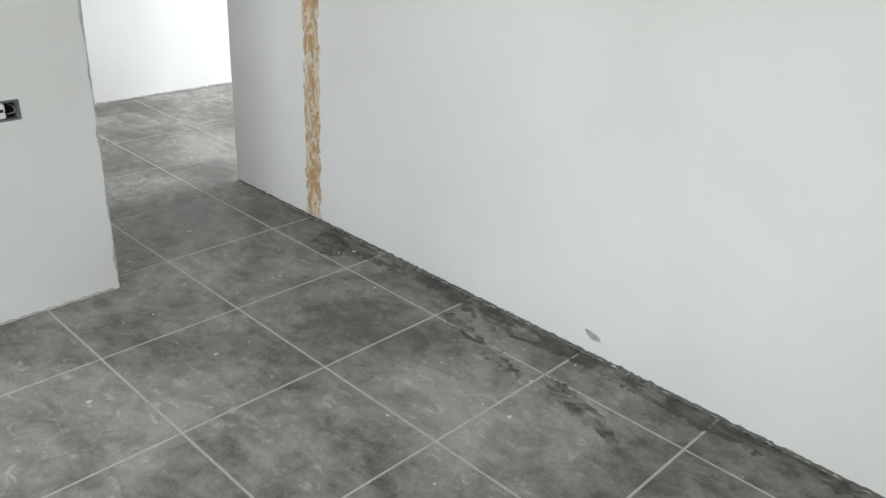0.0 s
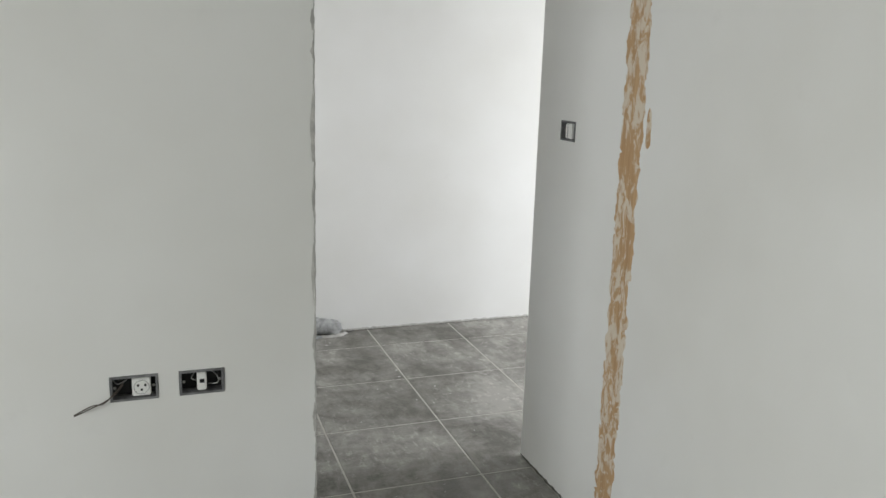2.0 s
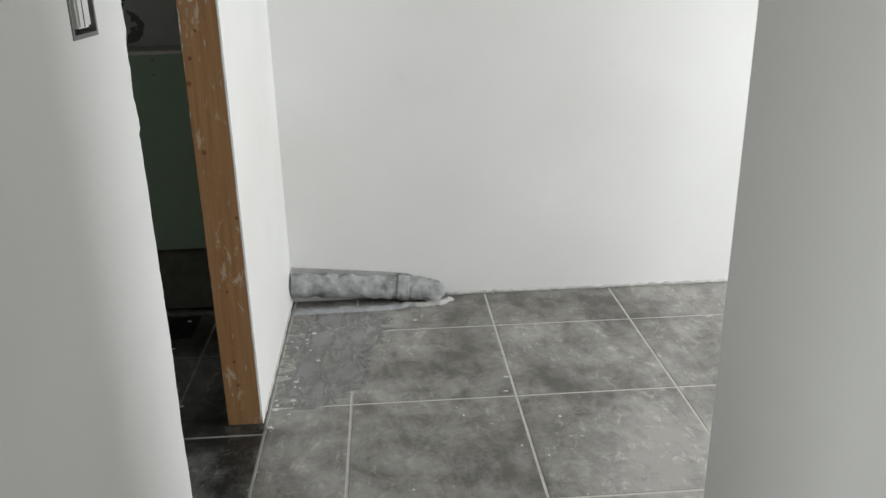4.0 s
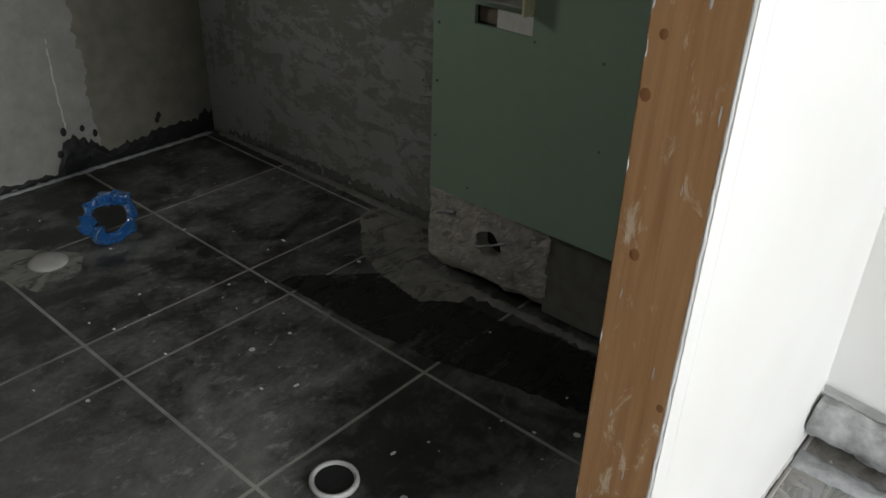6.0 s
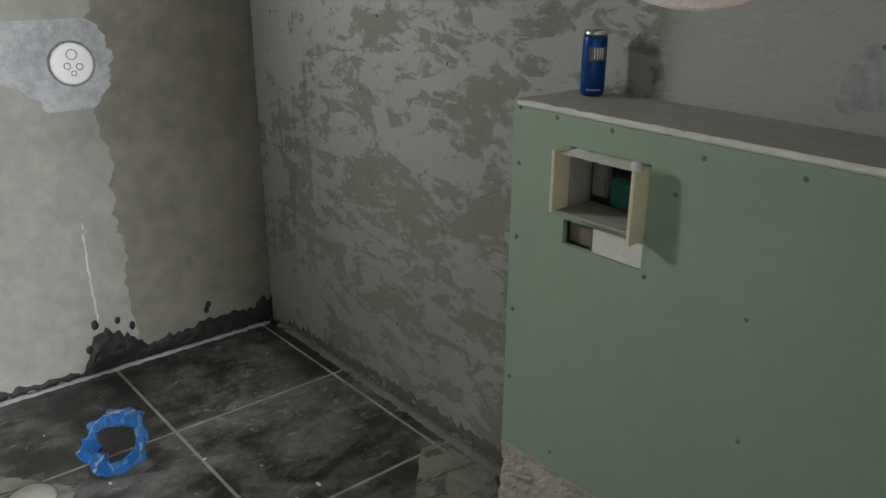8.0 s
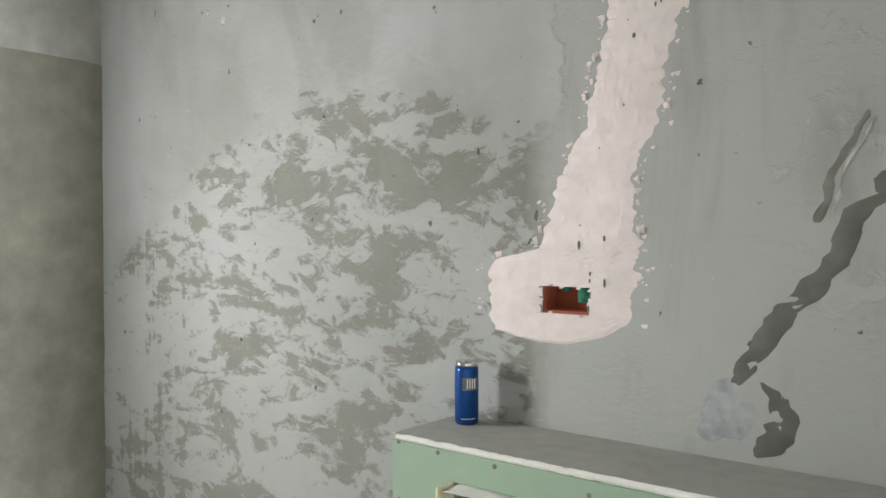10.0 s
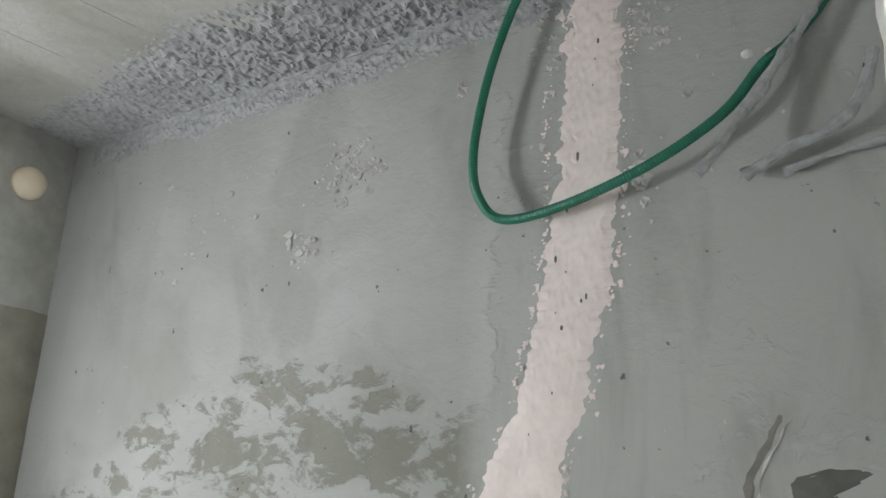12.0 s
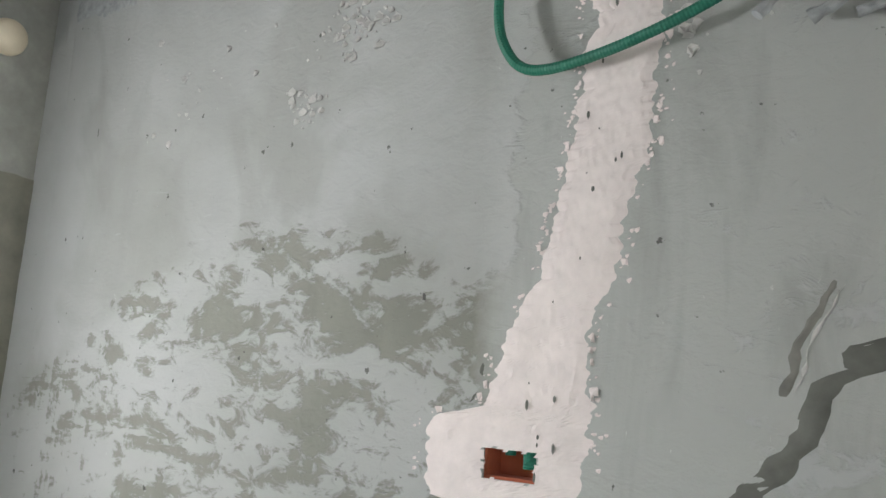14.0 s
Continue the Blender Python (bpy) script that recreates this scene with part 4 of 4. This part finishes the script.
for _ in range(20):
    z = rng.uniform(1.42, 2.75)
    x = float(np.interp(z, (1.40, 1.82, 2.2, 2.8), (-1.3, -1.2, -1.125, -1.11))) + rng.uniform(-0.05, 0.05)
    made = bmesh.ops.create_icosphere(pits, subdivisions=1, radius=rng.uniform(0.0015, 0.004))
    sz = rng.uniform(1.0, 3.5)
    for v in made["verts"]:
        v.co = Vector((v.co.x + x + 1.2, v.co.y * 0.4 - 0.0085, v.co.z * sz + z - 1.35))
tagged(part("trowel_nicks", pits, DAMP_SHADE, ch, "dark trowel nicks in the gypsum"), kind="stuff")
nic = thing("pipe_niche", ((RB[0] + RB[1]) / 2, YB + 0.07, 1.42), "small niche showing red brick and green conduit", "niche")
part("brick_back", box(-0.058, 0.058, -0.012, 0.0, 0.0, 0.058), BRICK, nic)
for x0, x1, z0, z1 in ((-0.0585, -0.052, 0.0, 0.058), (-0.052, 0.058, 0.0, 0.006)):
    part("brick_side", box(x0, x1, -0.066, -0.012, z0, z1), BRICK, nic)
part("conduit_end", tube([(0.036, -0.05, 0.058), (0.036, -0.05, 0.025)], 0.014, 14, ridges=0.08, step=0.003), GREEN_PIPE, nic, "green corrugated conduit end")
part("conduit_end", tube([(-0.02, -0.03, 0.058), (-0.02, -0.03, 0.046)], 0.011, 12), GREEN_PIPE, nic)

# smears of gypsum and mortar lumps
lump = bmesh.new()
rng = random.Random(4)
spots = [(-1.82, 2.48, 0.10, 0.09, 70), (-1.97, 2.28, 0.07, 0.05, 30), (-2.08, 1.60, 0.15, 0.02, 0), (-0.95, 2.66, 0.07, 0.07, 40), (-1.20, 2.72, 0.05, 0.25, 40), (-0.99, 2.3, 0.03, 0.12, 14), (-1.45, 2.62, 0.014, 0.02, 10), (-2.3, 2.45, 0.5, 0.2, 26), (-0.8, 2.45, 0.12, 0.15, 12)]
for sx, sz, wx, wz, n in spots:
    for _ in range(n):
        x, z, r = rng.gauss(sx, wx * 0.5), min(2.8, rng.gauss(sz, wz * 0.5)), rng.choice((0.002, 0.003, 0.004, 0.006, 0.009, 0.012))
        if x > -0.5:
            continue
        s = bmesh.ops.create_icosphere(lump, subdivisions=1, radius=r)
        for v in s["verts"]:
            v.co = Vector((v.co.x * rng.uniform(0.8, 1.6) + x, v.co.y * 0.45 + YB - 0.001, v.co.z * 1.1 + z)) + Vector(noise.noise_vector(v.co * 300 + Vector((x, 0, z)))) * r * 0.8
tagged(part("mortar_splatter", lump, MORTAR_PALE), "small grey mortar lumps stuck on the wall", "mortar lumps", kind="stuff")

# dark bands painted as the chase's shade, and pale patch, at the rear wall's end
dk = thing("shaded_chase", (-0.85, YB, 1.2), "slanting wall chase with its shade laid on as dark mortar", "wall patch")
for rows, mat, seed, lab in (
    ([(1.29, -1.00, -0.96), (1.36, -0.97, -0.905), (1.42, -0.93, -0.865), (1.48, -0.89, -0.81), (1.54, -0.83, -0.765), (1.60, -0.805, -0.745), (1.64, -0.79, -0.72), (1.66, -0.752, -0.66), (1.70, -0.74, -0.58), (1.72, -0.68, -0.56)], DAMP_SHADE, 31.0, ""),
    ([(1.167, -0.98, -0.925), (1.20, -0.945, -0.86), (1.25, -0.912, -0.84), (1.30, -0.915, -0.862), (1.33, -0.96, -0.90)], DAMP_SHADE, 32.0, ""),
    ([(1.185, -1.05, -0.955), (1.22, -1.06, -0.925), (1.26, -1.045, -0.905), (1.31, -1.02, -0.925), (1.335, -0.985, -0.955)], MORTAR, 33.0, "pale round mortar patch"),
    ([(1.600, -0.838, -0.814), (1.71, -0.808, -0.782), (1.810, -0.748, -0.727)], BEAD, 34.0, "short groove"),
    ([(1.605, -0.813, -0.807), (1.71, -0.781, -0.775), (1.805, -0.727, -0.720)], MORTAR_PALE, 35.0, "pale groove lip"),
):
    bm = smear(rows, on_rear, 0.004, 0.004, 12, 30, 0.012, seed)
    bmesh.ops.translate(bm, vec=(0.85, -YB, -1.2), verts=bm.verts)
    part("mortar_band", bm, mat, dk, lab)
# raised dark strip; the shade of a groove is put into its colour
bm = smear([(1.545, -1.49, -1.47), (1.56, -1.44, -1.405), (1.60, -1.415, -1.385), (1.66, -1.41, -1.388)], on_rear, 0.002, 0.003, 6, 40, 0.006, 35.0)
tagged(part("groove_shade_strip", bm, DAMP_SHADE), "dark strip painted as groove shade beside the gypsum filling", "wall patch")

# green conduit hanging in a loop
gc = thing("green_conduit", (-1.1, 4.08, 2.8), "green corrugated conduit hanging in a loop from the wall", "conduit")
loop = [(-1.10, 4.10, 2.800), (-1.16, 4.055, 2.835), (-1.24, 4.05, 2.80), (-1.30, 4.05, 2.68), (-1.345, 4.055, 2.55), (-1.372, 4.06, 2.40), (-1.352, 4.06, 2.295), (-1.285, 4.06, 2.232), (-1.139, 4.06, 2.24), (-0.951, 4.06, 2.292), (-0.80, 4.07, 2.374), (-0.721, 4.08, 2.463), (-0.67, 4.10, 2.511), (-0.60, 4.125, 2.60)]
part("conduit_tube", tube([(x + 1.1, y - 4.08, z - 2.8) for x, y, z in loop], 0.0105, 10, ridges=0.09, step=0.0035), GREEN_PIPE, gc)
part("conduit_stub", tube([(-0.155, -0.02, 0.048), (-0.09, -0.035, 0.045), (-0.02, -0.02, 0.02), (0.03, 0.03, -0.005)], 0.013, 10, ridges=0.09, step=0.0035), GREEN_PIPE, gc, "short crossing conduit end")
part("plaster_dab", lathe([(0.0, -0.008), (0.011, -0.004), (0.013, 0.002), (0.006, 0.009), (0.0, 0.01)], 10), CHIP, gc, "white plaster dab").location = (0.36, -0.025, -0.32)
rods = thing("old_conduits", (-0.8, 4.05, 2.3), "old conduits crusted with grey mortar on the wall", "conduit")
for pts, r in (([(-0.842, 4.03, 2.239), (-0.76, 4.06, 2.36), (-0.66, 4.08, 2.50), (-0.52, 4.09, 2.70)], 0.010), ([(-0.77, 4.09, 2.245), (-0.70, 4.08, 2.275), (-0.60, 4.08, 2.31), (-0.555, 4.09, 2.37), (-0.53, 4.10, 2.45)], 0.012), ([(-0.70, 4.10, 2.245), (-0.60, 4.10, 2.265), (-0.48, 4.11, 2.28)], 0.007)):
    part("crusted_tube", tube([(x + 0.8, y - 4.05, z - 2.3) for x, y, z in pts], r, 10, step=0.006, rough=0.006), MORTAR, rods)

# rough mortar where the ceiling meets the rear wall
def cove():
    bm = bmesh.new()
    nx, nu = 560, 60
    grid = {}
    for i in range(nx + 1):
        x = XB + (XLB - XB) * i / nx
        far = 0.42 + 0.10 * noise.noise((x * 2.2, 1, 0)) - 0.16 * max(0, (-2.4 - x))
        for j in range(nu + 1):
            u = j / nu
            if u < 0.7:
                k = u / 0.7
                y, z = YB - far * (1 - k), H + 0.004 - 0.012 * k
                nrm = Vector((0, 0, -1))
            else:
                k = (u - 0.7) / 0.3
                y, z = YB - 0.004 + 0.006 * k, H - 0.012 - 0.115 * k * (1 + 0.45 * noise.noise((x * 5, 4, 0)))
                nrm = Vector((0, -1, 0))
            body = min(1.0, 4 * min(u, 1 - u)) * min(1.0, 0.12 + abs(u - 0.74) * 9)
            fade = 0.30 + 0.70 * min(1, max(0, (x + 2.9) * 1.2))
            p = Vector((x, y, z))
            g = max(0.0, noise.noise(p * 44)) * 0.024 + max(0.0, noise.noise(p * 90 + Vector((9, 0, 0)))) * 0.016
            grid[i, j] = bm.verts.new(p + nrm * body * fade * (g + 0.004 * noise.noise(p * 9)))
    for i in range(nx):
        for j in range(nu):
            bm.faces.new([grid[k] for k in ((i, j), (i + 1, j), (i + 1, j + 1), (i, j + 1))])
    bmesh.ops.recalc_face_normals(bm, faces=bm.faces)
    return bm


structure(part("trim_ceiling_mortar", cove(), MORTAR), "rough lumpy grey mortar where ceiling meets wall", "mortar")
bm = smear([(-1.30, 4.06, 4.11), (-1.24, 3.97, 4.11), (-1.2, 3.86, 4.11), (-1.12, 3.84, 4.11), (-1.08, 3.95, 4.11), (-1.0, 3.92, 4.11), (-0.93, 4.02, 4.11), (-0.84, 4.07, 4.11)], lambda u, v, o: (v, u, H - 0.022 - o), 0.006, 0.004, 40, 40, 0.02, 36.0)
tagged(part("gypsum_dab", bm, GYPSUM), "pink-white gypsum dabbed on the ceiling", "plaster filling")
bm = lathe([(0.0, 0.0), (0.02, 0.002), (0.024, 0.005), (0.0, 0.006)], 16)
bmesh.ops.transform(bm, matrix=pose(-1.02, 4.095, 2.80, 100, 0, 0), verts=bm.verts)
tagged(part("brick_spot", bm, plain("pale_brick", (0.42, 0.30, 0.26), 0.9)), "brownish bare spot at the conduit hole", "wall patch")
# fine cracks of the ceiling boards
for a, b_ in (((-2.315, 3.30), (-2.275, 3.70)), ((-1.565, 3.60), (-1.60, 3.73)), ((-2.625, 3.50), (-2.615, 3.69))):
    tagged(part("ceiling_crack", tube([(*a, H + 0.001), ((a[0] + b_[0]) / 2, (a[1] + b_[1]) / 2 + 0.006, H + 0.001), (*b_, H + 0.001)], 0.0014, 6), BLACK), "thin dark crack in the cement ceiling", "crack")

# round beige cap high on the side wall, round junction cap lower down
cap = thing("beige_cap", (XB, 3.936, 2.64), "round beige plastic cap on the wall near the ceiling", "cap")
bm = lathe([(0.062, 0.0), (0.062, 0.012), (0.056, 0.03), (0.04, 0.044), (0.02, 0.051), (0.0, 0.053)], 30)
bmesh.ops.transform(bm, matrix=pose(0, 0, 0, 0, 90, 0), verts=bm.verts)
smooth(part("cap_dome", bm, BEIGE, cap))
jb = thing("junction_cap", (XB + 0.006, 3.443, 1.11), "round white junction box cap set in a pale mortar ring", "junction box")
bm = lathe([(0.066, 0.0), (0.066, 0.008), (0.06, 0.013), (0.05, 0.0145), (0.0, 0.0145)], 32)
bmesh.ops.transform(bm, matrix=pose(0, 0, 0, 0, 90, 0), verts=bm.verts)
capd = part("cap_disc", bm, WHITE_PLASTIC, jb)
for dy, dz, w in ((0.0, 0.03, 0.016), (-0.018, -0.006, 0.010), (0.02, -0.01, 0.010), (0.0, -0.03, 0.008)):
    part("cap_mark", tube([(0.015, dy + w * math.cos(2 * math.pi * k / 12), dz + w * math.sin(2 * math.pi * k / 12)) for k in range(13)], 0.0016, 6, ends=False), GREY_BOX, capd)
bm = lathe([(0.074, 0.0), (0.074, 0.006), (0.067, 0.006), (0.067, 0.0)], 32)
bmesh.ops.transform(bm, matrix=pose(0, 0, 0, 0, 90, 0), verts=bm.verts)
part("cap_seat", bm, GREY_BOX, jb, "dark ring round the cap")
bm = smear([(-0.15, -0.09, 0.06), (-0.08, -0.15, 0.11), (0.0, -0.30, 0.13), (0.08, -0.32, 0.12), (0.14, -0.25, 0.06)], lambda u, v, o: (o * 0.4 - 0.0005, u, v), 0.004, 0.003, 14, 14, 0.02, 37.0)
part("mortar_ring", bm, MORTAR, jb, "pale mortar patch round the cap")

# floor drains
d1 = thing("drain_cap", (-2.57, 2.985, 0), "grey-white round drain cap lying on the tiles", "drain")
smooth(part("cap_dome", lathe([(0.064, 0.0), (0.066, 0.006), (0.058, 0.013), (0.035, 0.018), (0.0, 0.020)], 28), plain("dusty_cap", (0.42, 0.41, 0.38), 0.7), d1))
d2 = thing("floor_outlet", (-1.10, 2.978, 0), "open white pipe outlet standing in the floor", "drain")
smooth(part("outlet_ring", lathe([(0.062, 0.0), (0.061, 0.010), (0.057, 0.014), (0.050, 0.010), (0.049, 0.002), (0.0, 0.002)], 28), plain("white_pipe", (0.62, 0.62, 0.6), 0.6), d2))
# black disc takes the place of shade down the pipe
part("outlet_mouth_shade", lathe([(0.0, 0.003), (0.048, 0.003), (0.048, 0.006), (0.0, 0.006)], 24), BLACK, d2, "black disc for the shade in the pipe mouth")


# crumpled blue plastic bag
def crumpled_bag():
    bm = bmesh.new()
    nu, nv = 72, 22
    grid = []
    for i in range(nu):
        a = 2 * math.pi * i / nu
        ring = []
        for j in range(nv):
            b = 2 * math.pi * j / nv
            r = 0.020 + 0.012 * noise.noise((math.cos(a) * 2, math.sin(a) * 2, 0))
            rr = 0.072 + r * math.cos(b)
            p = Vector((rr * math.cos(a) * 0.95, rr * math.sin(a) * 1.12, 0.038 + r * 0.85 * math.sin(b)))
            n = Vector(noise.noise_vector(p * 16)) * 0.026 + Vector(noise.noise_vector(p * 42 + Vector((3, 1, 7)))) * 0.017
            p += n * 0.9
            p = Matrix.Rotation(radians(48), 3, Vector((0.72, 0.69, 0))) @ Vector((p.x, p.y, p.z - 0.038)) + Vector((0, 0, 0.072))
            p.z = max(0.003, p.z)
            ring.append(bm.verts.new(p))
        grid.append(ring)
    for i in range(nu):
        for j in range(nv):
            bm.faces.new([grid[i][j], grid[(i + 1) % nu][j], grid[(i + 1) % nu][(j + 1) % nv], grid[i][(j + 1) % nv]])
    bmesh.ops.recalc_face_normals(bm, faces=bm.faces)
    return bm


bag = tagged(part("plastic_bag", crumpled_bag(), BAGM), "crumpled blue plastic bag lying on the dark tiles", "plastic bag")
bag.location = (-2.59, 3.235, 0)
bag.scale = (1.04, 1.04, 1.12)


# dark wet-looking smears on the tiles along the switch wall
STAIN = worn_film("dark_floor_stain", (0.105, 0.10, 0.094), 0.5, 0.35, 9, 0.40, 0.62)
for k, rows in enumerate((
    [(-1.9, 0.80, 0.835), (-1.2, 0.74, 0.838), (-0.7, 0.77, 0.838), (-0.3, 0.70, 0.838), (0.2, 0.76, 0.838), (0.7, 0.72, 0.838), (1.0, 0.80, 0.838)],
    [(0.72, 0.64, 0.66), (0.80, 0.60, 0.80), (0.95, 0.66, 0.80), (1.0, 0.76, 0.78)],
    [(-0.55, 0.50, 0.53), (-0.35, 0.52, 0.60), (-0.1, 0.60, 0.66), (0.1, 0.66, 0.68)],
    [(-1.05, 0.42, 0.44), (-0.9, 0.46, 0.55), (-0.7, 0.50, 0.60), (-0.6, 0.58, 0.60)],
)):
    bm = smear(rows, lambda u, v, o: (u, v, 0.0006 + max(o, -0.001) * 0.25), 0.002, 0.001, 12, 14, 0.03, 40.0 + k)
    tagged(part("floor_smear", bm, STAIN), "dark dried smear on the grey tiles", "floor stain", "dark smears along the wall")


# pale cement film on the tiles by the passage wall
bm = smear([(2.98, -0.22, -0.12), (3.1, -0.26, 0.02), (3.3, -0.27, 0.06), (3.55, -0.27, 0.12), (3.75, -0.26, 0.16), (3.82, -0.2, 0.0)], lambda u, v, o: (u, v, 0.0007 + max(o, -0.001) * 0.25), 0.002, 0.001, 24, 10, 0.07, 51.0)
tagged(part("cement_film", bm, worn_film("pale_cement_film", (0.30, 0.30, 0.295), 0.6, 0.45, 12, 0.36, 0.55)), "pale cement film dried on the grey tiles", "floor stain")


# crumbs and chips on the floors
def crumbs(seed, n, region):
    rng = random.Random(seed)
    bm = bmesh.new()
    for _ in range(n):
        x, y = region(rng)
        r = rng.choice((0.003, 0.004, 0.005, 0.008))
        s = bmesh.ops.create_icosphere(bm, subdivisions=1, radius=r)
        sx, sy = rng.uniform(0.7, 1.8), rng.uniform(0.7, 1.5)
        for v in s["verts"]:
            v.co = Vector((v.co.x * sx + x, v.co.y * sy + y, abs(v.co.z) * 0.6 + v.co.z * 0.1 + 0.001))
    return bm


tagged(part("floor_crumbs", crumbs(1, 90, lambda r: (r.uniform(-1.2, 0.8), r.uniform(-1.2, 3.8))), CHIP), "white plaster crumbs scattered on the tiles", "crumbs", kind="stuff")
tagged(part("floor_crumbs", crumbs(2, 40, lambda r: (XL + abs(r.gauss(0, 0.07)) + 0.01, r.uniform(2.85, 3.6))), CHIP), "white plaster crumbs by the wall foot", "crumbs", kind="stuff")
tagged(part("floor_crumbs", crumbs(3, 60, lambda r: (r.uniform(-3.1, -0.6), r.uniform(2.2, 4.0))), CHIP), "white plaster crumbs on the dark tiles", "crumbs", kind="stuff")

# ================= floor tiles, last =================
def tile_mesh(w, d, mat):
    bm = box(-w / 2, w / 2, -d / 2, d / 2, -0.008, 0.0, 0.0)
    bmesh.ops.bevel(bm, geom=[e for e in bm.edges if all(v.co.z > -0.001 for v in e.verts)], offset=0.0010, segments=1, affect='EDGES')
    me = bpy.data.meshes.new("tile")
    bm.to_mesh(me)
    bm.free()
    me.materials.append(mat)
    return me


shapes = {}


def lay(x0, x1, y0, y1, mat):
    gap = 0.0050
    w, d = round(x1 - x0 - 2 * gap, 4), round(y1 - y0 - 2 * gap, 4)
    if w < 0.02 or d < 0.02:
        return
    if (w, d, mat.name) not in shapes:
        shapes[w, d, mat.name] = tile_mesh(w, d, mat)
    ob = new("floor_tile", shapes[w, d, mat.name])
    ob.location = ((x0 + x1) / 2, (y0 + y1) / 2, 0)
    ob.parent = floor


def lay_field(xs, ys, region, mat):
    rx0, rx1, ry0, ry1 = region
    for a, b in zip(xs, xs[1:]):
        for p, q in zip(ys, ys[1:]):
            x0, x1, y0, y1 = max(a, rx0), min(b, rx1), max(p, ry0), min(q, ry1)
            if x1 > x0 and y1 > y0:
                lay(x0, x1, y0, y1, mat)


grid_x = [T * k for k in range(-8, 9)]
grid_y = [T * k for k in range(-9, 8)]
lay_field(grid_x, grid_y, (-4.5, XR, -5.0, 1.2), TILE)
lay_field(grid_x, grid_y, (XL, XR, 1.2, 1.8), TILE)
lay_field(grid_x, grid_y, (XL, 4.5, 1.8, YP), TILE)
lay_field(grid_x, [-5.0, -3.0, -1.2, 0.0, 0.6, 1.2, 1.8], (XRB, 4.5, -5.0, 1.8), TILE)
bath_x = [-3.242, -2.642, -2.042, -1.824, -1.223, -0.623, XL]
bath_y = [1.036, 1.636, 2.236, 2.836, 3.436, 4.036, 4.2]
lay_field(bath_x, bath_y, (XB, XL, 2.07, YB), TILE_BATH)
lay_field(bath_x, bath_y, (XB, XPB, YOB, 2.07), TILE_BATH)
